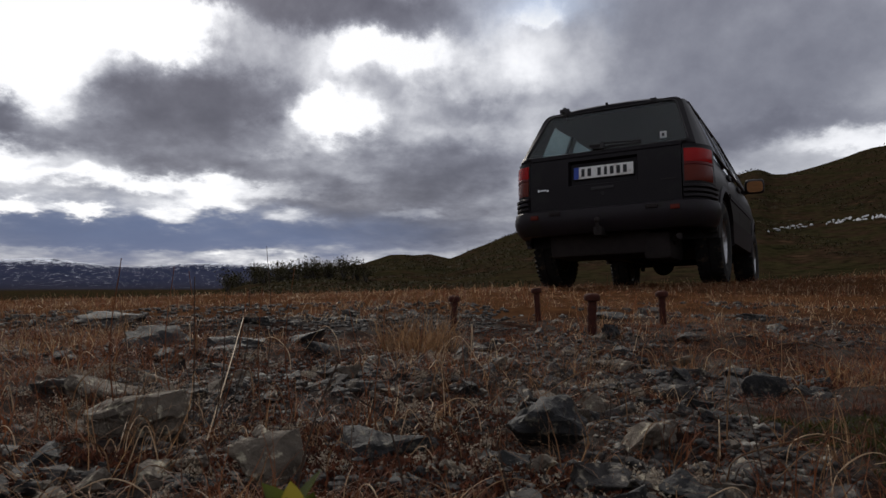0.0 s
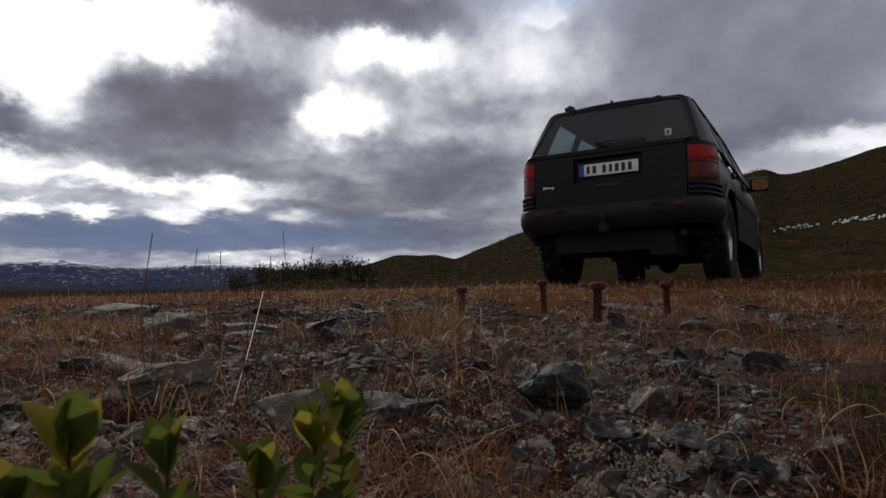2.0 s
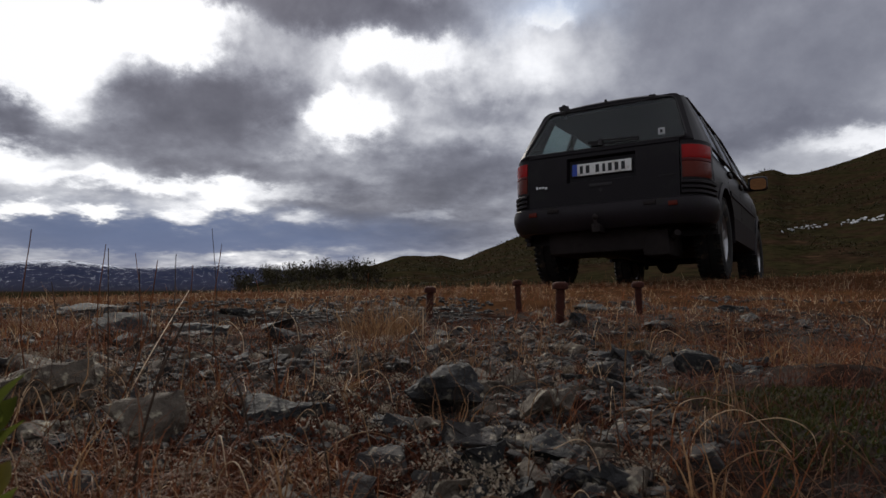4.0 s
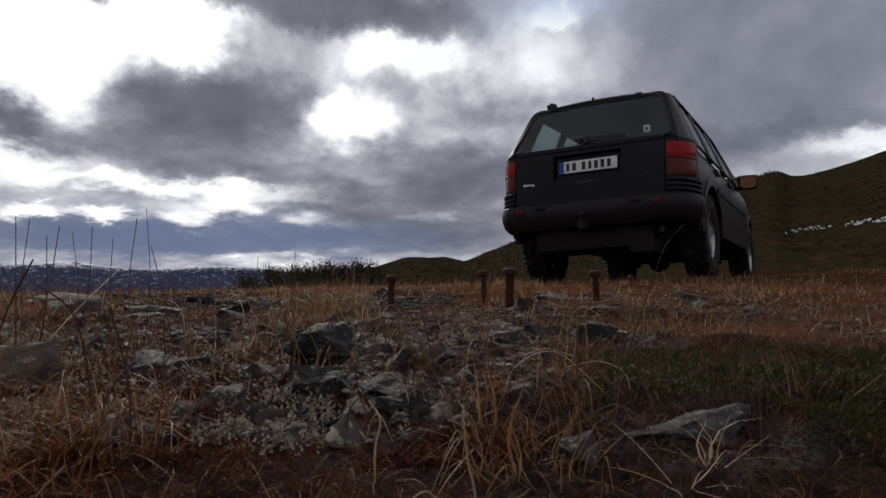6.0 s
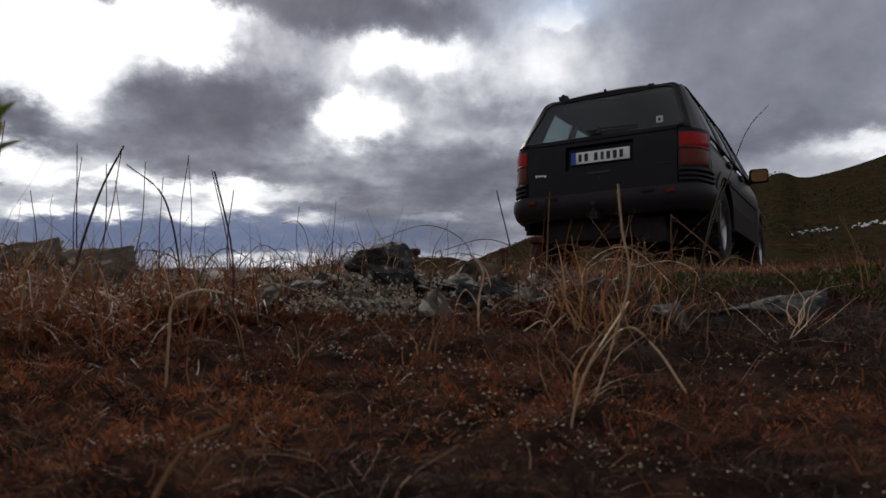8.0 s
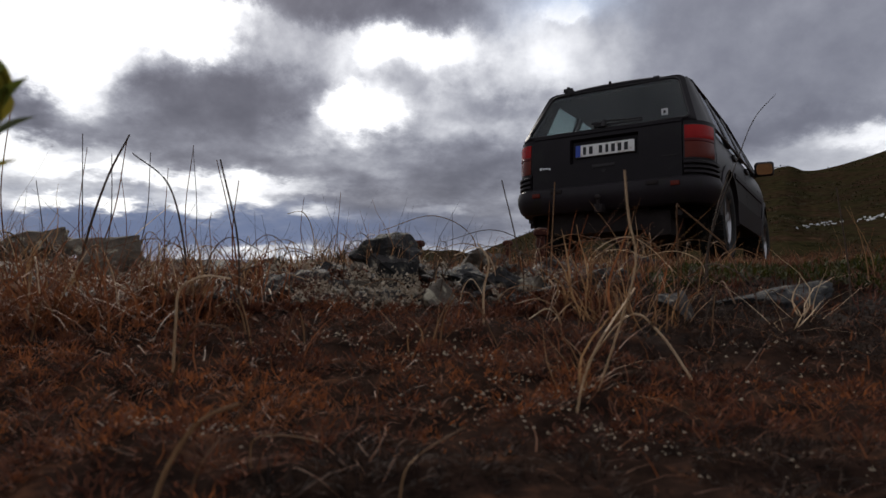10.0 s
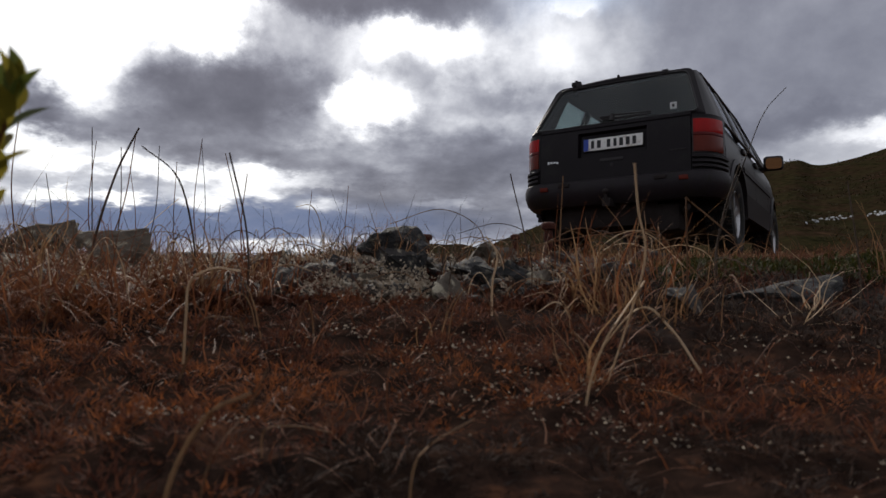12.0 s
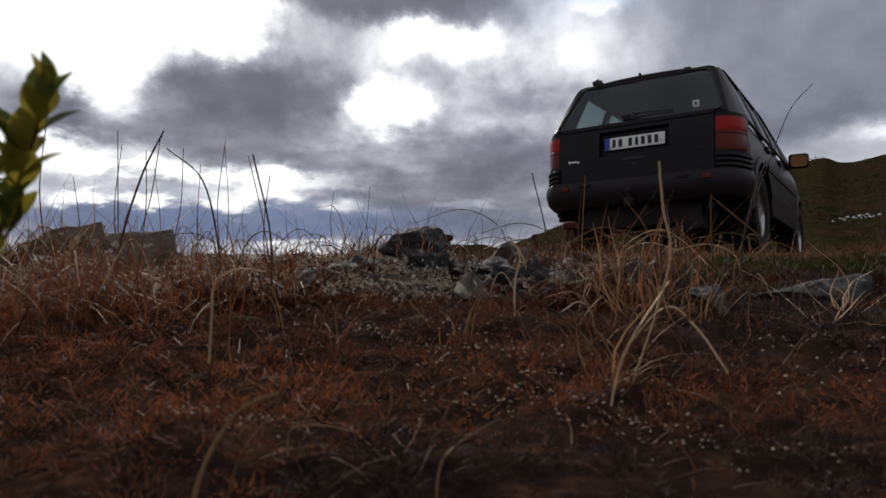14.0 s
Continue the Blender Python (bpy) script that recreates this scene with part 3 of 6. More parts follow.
def tailgate(car):
    up = Vector((0, 0.05, 0.49)).normalized()
    T = Matrix.Translation((0, 0.082, 0.64)) @ Matrix(((1, 0, 0, 0), (0, up.z, up.y, 0), (0, -up.y, up.z, 0), (0, 0, 0, 1)))
    xs, ss = (-0.652, -0.30, 0.30, 0.652), (0.0, 0.205, 0.425, 0.492)
    bm = bmesh.new()
    v = {}
    for i, x in enumerate(xs):
        for j, s in enumerate(ss):
            v[i, j] = bm.verts.new((x, -0.012 if j in (1, 2) else 0.0, s))
    for i in range(3):
        for j in range(3):
            if (i, j) != (1, 1):
                bm.faces.new((v[i, j], v[i + 1, j], v[i + 1, j + 1], v[i, j + 1]))
    q = [bm.verts.new((x, 0.03, s)) for x, s in ((-0.285, 0.218), (0.285, 0.218), (0.285, 0.412), (-0.285, 0.412))]
    loop = [v[1, 1], v[2, 1], v[2, 2], v[1, 2]]
    for k in range(4):
        bm.faces.new((loop[k], loop[(k + 1) % 4], q[(k + 1) % 4], q[k]))
    bm.faces.new(q)
    rim = [v[i, 0] for i in range(4)] + [v[3, j] for j in range(1, 4)] + [v[i, 3] for i in (2, 1, 0)] + [v[0, j] for j in (2, 1)]
    back = [bm.verts.new(r.co + Vector((0, 0.05, 0))) for r in rim]
    for k in range(len(rim)):
        bm.faces.new((rim[k], back[k], back[(k + 1) % len(rim)], rim[(k + 1) % len(rim)]))
    bmesh.ops.bevel(bm, geom=[e for e in bm.edges if e.calc_face_angle(0) > 0.6], offset=0.006, segments=2, affect="EDGES")
    bmesh.ops.recalc_face_normals(bm, faces=bm.faces)
    bm.transform(T)
    gate = part("tailgate", bm, MAT["paint"], car)
    # crease along the belt, handle, lock and washer marks
    bm = bmesh.new()
    box(bm, (0, -0.006, 0.470), (1.30, 0.016, 0.014), T, 0.004)
    part("belt_crease", bm, MAT["paint"], gate)
    bm = bmesh.new()
    box(bm, (0, 0.0, 0.165), (0.20, 0.03, 0.03), T, 0.006)
    part("gate_handle", bm, MAT["black"], gate)
    bm = bmesh.new()
    cyl(bm, T @ Vector((0.0, 0.004, 0.12)), T @ Vector((0.0, -0.010, 0.12)), 0.014)
    part("lock", bm, MAT["black"], gate)
    # number plate: white with a blue band, its characters as bars
    bm = bmesh.new()
    box(bm, (0.005, 0.018, 0.318), (0.528, 0.012, 0.118), T, 0.003)
    plate = part("plate_holder", bm, MAT["black"], gate, "black plate holder")
    bm = bmesh.new()
    box(bm, (0.005, 0.008, 0.318), (0.515, 0.008, 0.105), T, 0.002)
    part("number_plate", bm, MAT["plate"], plate, "white number plate with blue band")
    bm = bmesh.new()
    box(bm, (-0.231, 0.003, 0.318), (0.043, 0.004, 0.104), T)
    part("country_band", bm, MAT["plate_blue"], plate, "blue band")
    for k, (x, w) in enumerate(((-0.172, 0.036), (-0.116, 0.042), (-0.030, 0.040), (0.026, 0.034), (0.080, 0.042), (0.136, 0.042), (0.192, 0.042))):
        bm = bmesh.new()
        box(bm, (x, 0.003, 0.318), (w * 0.78, 0.004, 0.070), T, 0.0015)
        part("plate_bar", bm, MAT["bar"], plate)
    # plain silver emblem bars
    for k, (x, w, h) in enumerate(((-0.572, 0.018, 0.040), (-0.545, 0.022, 0.026), (-0.518, 0.022, 0.026), (-0.490, 0.020, 0.032))):
        bm = bmesh.new()
        box(bm, (x, -0.013, 0.190 - (0.006 if k == 3 else 0)), (w, 0.006, h * 0.62), T, 0.002)
        part("emblem", bm, MAT["badge"], gate, "small silver emblem bar")
    bm = bmesh.new()
    box(bm, (0.545, -0.012, 0.185), (0.12, 0.004, 0.014), T, 0.001)
    part("emblem", bm, MAT["cladding"], gate)
    return T


def glass_and_roof(car):
    # liftgate window, its frame, and the wiper
    bl, br, tr, tl = (-0.712, 0.150, 1.138), (0.712, 0.150, 1.138), (0.572, 0.455, 1.582), (-0.572, 0.455, 1.582)
    def rounded(q, cut, n=6):
        """A four-cornered loop with its corners rounded by the shares cut of the shorter side."""
        q = [Vector(p) for p in q]
        out = []
        for k in range(4):
            p, a, b = q[k], (q[k - 1] - q[k]).normalized(), (q[(k + 1) % 4] - q[k]).normalized()
            r = cut[k] * 0.5
            for i in range(n + 1):
                t = i / n
                out.append(p + a * r * (1 - t) ** 2 + b * r * t ** 2)
        return out

    outer = ((-0.765, 0.165, 1.105), (0.765, 0.165, 1.105), (0.612, 0.474, 1.604), (-0.612, 0.474, 1.604))
    inner = rounded((bl, br, tr, tl), (0.10, 0.10, 0.14, 0.14))
    edge = rounded(outer, (0.02, 0.02, 0.16, 0.16))
    deep = Vector((0, 0.81, -0.5)) * 0.03
    bm = bmesh.new()
    glass = [bm.verts.new(p) for p in inner]
    rear = [bm.verts.new(p + deep * 0.2) for p in inner]
    bm.faces.new(glass)
    bm.faces.new(list(reversed(rear)))
    bmesh.ops.recalc_face_normals(bm, faces=bm.faces)
    part("rear_window", bm, MAT["glass"], car, "dark tinted rear window", 60)
    bm = bmesh.new()
    loops = [[bm.verts.new(p) for p in lp] for lp in (inner, [p - deep * 0.25 for p in edge], [p + deep for p in edge], [p + deep for p in inner])]
    for a, b in zip(loops, loops[1:] + loops[:1]):
        for k in range(len(a)):
            m = (k + 1) % len(a)
            bm.faces.new((a[k], a[m], b[m], b[k]))
    bmesh.ops.recalc_face_normals(bm, faces=bm.faces)
    part("window_frame", bm, MAT["paint"], car)
    bm = bmesh.new()
    seal = [p + Vector((0, -0.004, 0)) for p in inner]
    for k in range(len(seal)):
        cyl(bm, seal[k], seal[(k + 1) % len(seal)], 0.008, n=6)
    part("window_seal", bm, MAT["black"], car)

    def on_glass(x, s, out=0.012):
        p = Vector((x, 0.150 + 0.302 * s, 1.150 + 0.422 * s))
        return p + Vector((0, -0.81, 0.58)) * out
    bm = bmesh.new()
    cyl(bm, on_glass(0.0, -0.02), on_glass(0.0, 0.09, 0.035), 0.022, 0.018)
    wiper = part("wiper", bm, MAT["black"], car)
    bm = bmesh.new()
    cyl(bm, on_glass(0.0, 0.06, 0.04), on_glass(0.33, 0.06, 0.02), 0.008, 0.006, 8)
    part("wiper_arm", bm, MAT["black"], wiper)
    bm = bmesh.new()
    box(bm, on_glass(0.12, 0.035, 0.008), (0.42, 0.008, 0.018), None, 0.002)
    part("wiper_blade", bm, MAT["black"], wiper)
    bm = bmesh.new()
    box(bm, on_glass(-0.06, 0.07, 0.02), (0.11, 0.024, 0.022), None, 0.006)
    part("wiper_cover", bm, MAT["black"], wiper)
    for x in (-0.40, 0.385):
        bm = bmesh.new()
        box(bm, (x, 0.475, 1.602), (0.055, 0.075, 0.035), pose(0, 0, 0), 0.008)
        part("window_hinge", bm, MAT["black"], car)
    bm = bmesh.new()
    cyl(bm, (-0.035, 0.475, 1.62), (-0.035, 0.462, 1.648), 0.016, 0.010, 10)
    part("washer_nozzle", bm, MAT["black"], car)
    bm = bmesh.new()
    box(bm, on_glass(0.505, 0.15, 0.006), (0.055, 0.003, 0.060), pose(0, 0, 0), 0.001)
    st = part("sticker", bm, MAT["sticker"], car, "small square white sticker")
    bm = bmesh.new()
    box(bm, on_glass(0.505, 0.145, 0.010), (0.020, 0.003, 0.026))
    part("sticker_mark", bm, MAT["bar"], st)
    # roof with rails
    bm = bmesh.new()
    rings = []
    for y, z in ((0.455, 1.590), (0.50, 1.612), (0.70, 1.622), (1.4, 1.632), (2.1, 1.625), (2.45, 1.605), (2.56, 1.585)):
        w = 0.625 + 0.02 * math.sin(min(1, (y - 0.45) / 0.6) * math.pi / 2)
        top = [(w * u, y, z + 0.030 * (1 - u * u) - 0.050 * abs(u) ** 6) for u in [k / 8 - 1 for k in range(17)]]
        rings.append(top + [(w * 0.96, y, z - 0.05), (-w * 0.96, y, z - 0.05)])
    loft(bm, rings)
    bmesh.ops.recalc_face_normals(bm, faces=bm.faces)
    part("roof", bm, MAT["paint"], car)
    bm = bmesh.new()
    box(bm, (0, 1.5, 1.560), (1.18, 2.0, 0.012))
    part("headliner", bm, MAT["liner"], car)
    for sx in (-1, 1):
        bm = bmesh.new()
        pts = [(0.70, 1.615), (0.82, 1.652), (1.5, 1.662), (2.2, 1.648), (2.32, 1.608)]
        for (ya, za), (yb, zb) in zip(pts, pts[1:]):
            cyl(bm, (sx * 0.575, ya, za), (sx * 0.575, yb, zb), 0.012, n=8)
        part("roof_rail", bm, MAT["black"], car)

    def S(y, s, sx, off=0.0):
        bow = 0.02 * 4 * s * (1 - s)
        return (sx * (0.835 - 0.205 * s + bow + off), y, 1.095 + 0.497 * s)
    panes = (("quarter_window", 0.60, 1.27, 0.70, 1.24), ("rear_door_window", 1.38, 2.08, 1.34, 2.06), ("front_door_window", 2.20, 3.02, 2.16, 2.52))
    posts = ((0.42, 0.60, 0.56, 0.70), (1.27, 1.38, 1.24, 1.34), (2.08, 2.20, 2.06, 2.16), (3.02, 3.20, 2.52, 2.62))
    for sx in (-1, 1):
        for name, a, b, c, d in panes:
            bm = bmesh.new()
            q = (S(a, 0.03, sx, -0.01), S(b, 0.03, sx, -0.01), S(d, 0.95, sx, -0.01), S(c, 0.95, sx, -0.01))
            slab(bm, q if sx > 0 else (q[1], q[0], q[3], q[2]), 0.005, 3, 0.012)
            part(name, bm, MAT["glass"], car, "tinted side window", 60)
        for a, b, c, d in posts:
            bm = bmesh.new()
            q = (S(a, 0, sx), S(b, 0, sx), S(d, 1, sx), S(c, 1, sx))
            slab(bm, q if sx > 0 else (q[1], q[0], q[3], q[2]), 0.035, 3, 0.012)
            part("pillar", bm, MAT["paint"], car)
        # rounded rear pillar between the liftgate and the flank
        bm = bmesh.new()
        q = ((sx * 0.765, 0.172, 1.10), S(0.44, 0, sx), S(0.58, 1, sx), (sx * 0.598, 0.462, 1.575))
        slab(bm, q if sx > 0 else (q[1], q[0], q[3], q[2]), 0.035, 4, 0.016)
        part("rear_pillar", bm, MAT["paint"], car)
        bm = bmesh.new()
        for y0, y1 in ((0.42, 3.16),):
            cyl(bm, S(y0, 0.0, sx, 0.004), S(y1, 0.0, sx, 0.004), 0.012, n=8)
        part("belt_moulding", bm, MAT["black"], car)
        bm = bmesh.new()
        pts = [S(0.60, 0.97, sx, 0.01), S(1.3, 0.99, sx, 0.012), S(2.5, 0.99, sx, 0.012), S(3.18, 0.02, sx, 0.012)]
        for p, q in zip(pts, pts[1:]):
            cyl(bm, p, q, 0.010, n=8)
        part("drip_moulding", bm, MAT["black"], car)
    bm = bmesh.new()
    slab(bm, ((0.74, 3.24, 1.08), (-0.74, 3.24, 1.08), (-0.58, 2.58, 1.575), (0.58, 2.58, 1.575)), 0.006, 5, 0.02)
    part("windscreen", bm, MAT["glass_clear"], car, "clear windscreen", 60)


def seats(car):
    for x, y, back in ((-0.36, 2.15, 0.60), (0.36, 2.15, 0.60), (-0.36, 1.28, 0.50), (0.36, 1.28, 0.50)):
        bm = bmesh.new()
        box(bm, (0, 0, 0), (0.48, 0.13, back), pose(x, y, 0.66 + back / 2, 10, 0, 0), 0.04)
        box(bm, (x, y + 0.24, 0.64), (0.50, 0.48, 0.14), None, 0.04)
        seat = part("seat", bm, MAT["cloth"], car, "grey cloth seat")
        bm = bmesh.new()
        box(bm, (x, y - 0.09, 0.66 + back + 0.12), (0.24, 0.09, 0.17), None, 0.03)
        part("headrest", bm, MAT["cloth"], seat)
    bm = bmesh.new()
    box(bm, (0, 2.98, 1.0), (1.4, 0.36, 0.18), None, 0.05)
    part("dashboard", bm, MAT["black"], car)
    bm = bmesh.new()
    for k in range(20):
        a, b = 2 * math.pi * k / 20, 2 * math.pi * (k + 1) / 20
        m = pose(-0.36, 2.70, 1.02, -65, 0, 0)
        cyl(bm, m @ Vector((0.19 * math.cos(a), 0.19 * math.sin(a), 0)), m @ Vector((0.19 * math.cos(b), 0.19 * math.sin(b), 0)), 0.014, n=6)
    part("steering_wheel", bm, MAT["black"], car)
    bm = bmesh.new()
    box(bm, (0, 0.72, 0.70), (1.35, 1.0, 0.05), None, 0.01)
    part("cargo_floor", bm, MAT["cloth"], car)


def bumper(car):
    bm = bmesh.new()
    prof = ((-0.06, 0.425), (0.010, 0.430), (0.042, 0.470), (0.052, 0.540), (0.050, 0.590), (0.038, 0.632), (0.018, 0.645), (-0.06, 0.650))
    rings = []
    path = [("f", y) for y in (0.56, 0.50, 0.45)] + [("c", s / 10) for s in range(9, -1, -1)] + [("r", x) for x in (0.5, 0.25, 0.0)]
    full = [(k, v, 1) for k, v in path] + [(k, v, -1) for k, v in reversed(path[:-1])]
    for k, v, side in full:
        ring = []
        for o, z in prof:
            tuck = 0.18 * max(0, 0.56 - z)
            if k == "f":
                p = Vector((side * (0.855 + o * 0.5 - tuck * 0.6), v, 0))
            elif k == "c":
                p = corner(v, side, o - tuck)
            else:
                p = Vector((side * v, 0.09 - o + tuck, 0))
            ring.append((p.x, p.y, z))
        rings.append(ring)
    loft(bm, rings)
    bmesh.ops.recalc_face_normals(bm, faces=bm.faces)
    b = part("rear_bumper", bm, MAT["cladding"], car, "grey plastic rear bumper")
    for side in (-1, 1):
        bm = bmesh.new()
        box(bm, (side * 0.60, 0.034, 0.585), (0.072, 0.014, 0.038), None, 0.004)
        part("reflector", bm, MAT["lens_amber"], b, "red reflector")
        bm = bmesh.new()
        box(bm, (side * 0.415, 0.036, 0.606), (0.10, 0.016, 0.034), None, 0.005)
        part("bumper_insert", bm, MAT["steel"], b)
        for z in (0.675, 0.715, 0.755):
            bm = band(z - 0.014, z + 0.014, 0.02, 1.0, side, 0.026, 0.05, 0.012, 0.0, 12)
            part("rub_strip", bm, MAT["cladding"], b)
        bm = band(0.648, 0.782, 0.0, 1.0, side, 0.0, 0.03, 0.0, 0.0)
        part("corner_panel", bm, MAT["paint"], car)
        # tail lamp of three stacked lenses in a dark housing
        bm = band(0.786, 1.075, 0.0, 0.86, side, 0.006, 0.04, 0.004)
        lamp = part("tail_lamp", bm, MAT["black"], car, "tail lamp in a dark housing")
        for name, z0, z1, mat in (("red_lens", 0.955, 1.066, "lens_red"), ("dark_lens", 0.928, 0.954, "lens_dark"), ("amber_lens", 0.796, 0.927, "lens_amber")):
            bm = band(z0, z1, 0.04, 0.80, side, 0.014, 0.02, 0.004)
            part(name, bm, MAT[mat], lamp, {"lens_red": "red lens", "lens_dark": "dark red lens", "lens_amber": "orange red lens"}[mat])
        bm = band(1.075, 1.105, 0.0, 1.0, side, 0.0, 0.03, 0.0)
        part("corner_panel", bm, MAT["paint"], car)
        bm = band(0.786, 1.075, 0.86, 1.0, side, 0.0, 0.03, 0.0)
        part("corner_panel", bm, MAT["paint"], car)
    # tow bar
    bm = bmesh.new()
    box(bm, (-0.03, 0.12, 0.43), (0.07, 0.24, 0.07), None, 0.006)
    hitch = part("tow_bar", bm, MAT["steel"], car)
    bm = bmesh.new()
    cyl(bm, (-0.03, 0.01, 0.43), (-0.03, 0.0, 0.51), 0.017, 0.014, 12)
    bmesh.ops.create_uvsphere(bm, u_segments=16, v_segments=10, radius=0.026, matrix=Matrix.Translation((-0.03, 0.0, 0.52)))
    part("tow_ball", bm, MAT["steel"], hitch)


def flanks(car):
    for side in (-1, 1):
        cuts = (("rear_quarter", 0.452, 1.335), ("rear_door", 1.342, 2.135), ("front_door", 2.142, 3.115), ("front_wing", 3.122, 4.34))
        for name, a, b in cuts:
            top = (lambda y: 1.10) if name != "front_wing" else (lambda y: 1.09 - 0.10 * max(0, (y - 3.2) / 1.15))
            bm = side_panel(a, b, lambda y: arch(y, 0.60), top, side)
            p = part(name, bm, MAT["paint"], car)
            if "door" in name:
                bm = bmesh.new()
                y = a + 0.12
                box(bm, (side * (flank(y, 1.0) + 0.012), y, 1.01), (0.03, 0.17, 0.05), None, 0.012)
                part("door_handle", bm, MAT["black"], p)
        for a, b in ((0.44, 0.62), (1.40, 3.28), (4.05, 4.34)):
            bm = side_panel(a, b, lambda y: arch(y, 0.40), lambda y: max(0.605, arch(y, 0.40) + 0.02), side, 0.014, 0.05)
            part("sill_cladding", bm, MAT["cladding"], car)
        bm = side_panel(1.36, 3.3, lambda y: 0.80, lambda y: 0.845, side, 0.012, 0.02)
        part("rubbing_strip", bm, MAT["cladding"], car)
        for a in AXLES:
            bm = bmesh.new()
            rings = []
            for k in range(25):
                t = math.pi * k / 24
                y, z = a + 0.46 * math.cos(t), 0.36 + 0.45 * math.sin(t)
                w = flank(y, max(z, 0.5))
                c, s = math.cos(t), math.sin(t)
                rings.append([(side * (w + 0.022), y, z), (side * (w + 0.012), y + 0.05 * c, z + 0.05 * s), (side * (w - 0.03), y + 0.05 * c, z + 0.05 * s), (side * (w - 0.03), y - 0.005 * c, z - 0.005 * s)])
            loft(bm, rings)
            bmesh.ops.recalc_face_normals(bm, faces=bm.faces)
            part("wheel_arch", bm, MAT["cladding"], car)
            bm = bmesh.new()
            rings = [[(side * x, a + 0.455 * math.cos(t), 0.36 + 0.44 * math.sin(t)) for x in (0.84, 0.52)] for t in [math.pi * k / 16 for k in range(17)]]
            loft(bm, rings, closed=False, cap=False)
            part("arch_liner", bm, MAT["black"], car)
            wheel(car, side * 0.745, a, side)
        # door mirror with a real reflecting face
        bm = bmesh.new()
        m = pose(side * 0.955, 2.90, 1.135, 8, 0, side * 10)
        box(bm, (0, 0, 0), (0.205, 0.10, 0.165), m, 0.045, 4)
        box(bm, (side * -0.115, 0.01, -0.055), (0.09, 0.06, 0.045), m, 0.012)
        mir = part("door_mirror", bm, MAT["black"], car)
        bm = bmesh.new()
        oval = [m @ Vector((0.083 * abs(math.cos(t)) ** 0.5 * math.copysign(1, math.cos(t)), -0.0525, 0.062 * abs(math.sin(t)) ** 0.5 * math.copysign(1, math.sin(t)))) for t in [2 * math.pi * (k + 0.5) / 28 for k in range(28)]]
        deep = m.to_3x3() @ Vector((0, 0.006, 0))
        loft(bm, [oval, [p + deep for p in oval]])
        bmesh.ops.recalc_face_normals(bm, faces=bm.faces)
        part("mirror_face", bm, MIRROR, mir, "mirror glass")


def underside_and_front(car):
    bm = bmesh.new()
    box(bm, (0, 2.2, 0.46), (1.16, 3.5, 0.10), None, 0.02)
    part("floor_pan", bm, MAT["steel"], car)
    for side in (-1, 1):
        bm = bmesh.new()
        box(bm, (side * 0.68, 2.35, 0.47), (0.34, 1.7, 0.14), None, 0.02)
        part("sill_box", bm, MAT["steel"], car)
        bm = bmesh.new()
        box(bm, (side * 0.46, 2.2, 0.40), (0.09, 3.7, 0.11), None, 0.01)
        part("frame_rail", bm, MAT["steel"], car)
    bm = bmesh.new()
    box(bm, (-0.10, 0.52, 0.385), (0.90, 0.56, 0.30), None, 0.06)
    part("fuel_tank", bm, MAT["steel"], car)
    bm = bmesh.new()
    box(bm, (0, 0.22, 0.56), (1.30, 0.20, 0.22), None, 0.02)
    part("rear_valance", bm, MAT["black"], car)
    for a in AXLES:
        bm = bmesh.new()
        cyl(bm, (-0.64, a, 0.36), (0.64, a, 0.36), 0.042)
        ax = part("axle", bm, MAT["steel"], car)
        bm = bmesh.new()
        bmesh.ops.create_uvsphere(bm, u_segments=16, v_segments=10, radius=0.135, matrix=Matrix.Translation((0.06 if a < 2 else -0.25, a - 0.02, 0.34)))
        part("differential", bm, MAT["steel"], ax)
        for side in (-1, 1):
            bm = bmesh.new()
            cyl(bm, (side * 0.50, a - 0.10, 0.27), (side * 0.42, a - 0.22, 0.62), 0.026)
            part("shock_absorber", bm, MAT["steel"], ax)
            bm = bmesh.new()
            for k in range(60):
                t, u = k * 0.6, (k + 1) * 0.6
                p = Vector((side * 0.48 + 0.055 * math.cos(t), a + 0.055 * math.sin(t), 0.39 + 0.0036 * k))
                q = Vector((side * 0.48 + 0.055 * math.cos(u), a + 0.055 * math.sin(u), 0.39 + 0.0036 * (k + 1)))
                cyl(bm, p, q, 0.007, n=5)
            part("coil_spring", bm, MAT["steel"], ax)
    bm = bmesh.new()
    box(bm, (0.40, 0.52, 0.30), (0.24, 0.56, 0.24), None, 0.06)
    muff = part("silencer", bm, MAT["steel"], car)
    bm = bmesh.new()
    cyl(bm, (0.50, 0.42, 0.33), (0.60, 0.16, 0.36), 0.026)
    part("tail_pipe", bm, MAT["steel"], muff)
    bm = bmesh.new()
    slab(bm, ((-0.74, 3.24, 1.085), (0.74, 3.24, 1.085), (0.66, 4.36, 0.985), (-0.66, 4.36, 0.985)), 0.04, 6, 0.03)
    part("bonnet", bm, MAT["paint"], car)
    bm = bmesh.new()
    box(bm, (0, 4.38, 0.80), (1.46, 0.10, 0.36), None, 0.03)
    part("front_panel", bm, MAT["paint"], car)
    bm = bmesh.new()
    box(bm, (0, 4.42, 0.53), (1.58, 0.16, 0.20), None, 0.05)
    part("front_bumper", bm, MAT["cladding"], car)
    bm = bmesh.new()
    box(bm, (0, 3.75, 0.70), (1.0, 1.0, 0.40), None, 0.02)
    part("engine_block", bm, MAT["steel"], car)


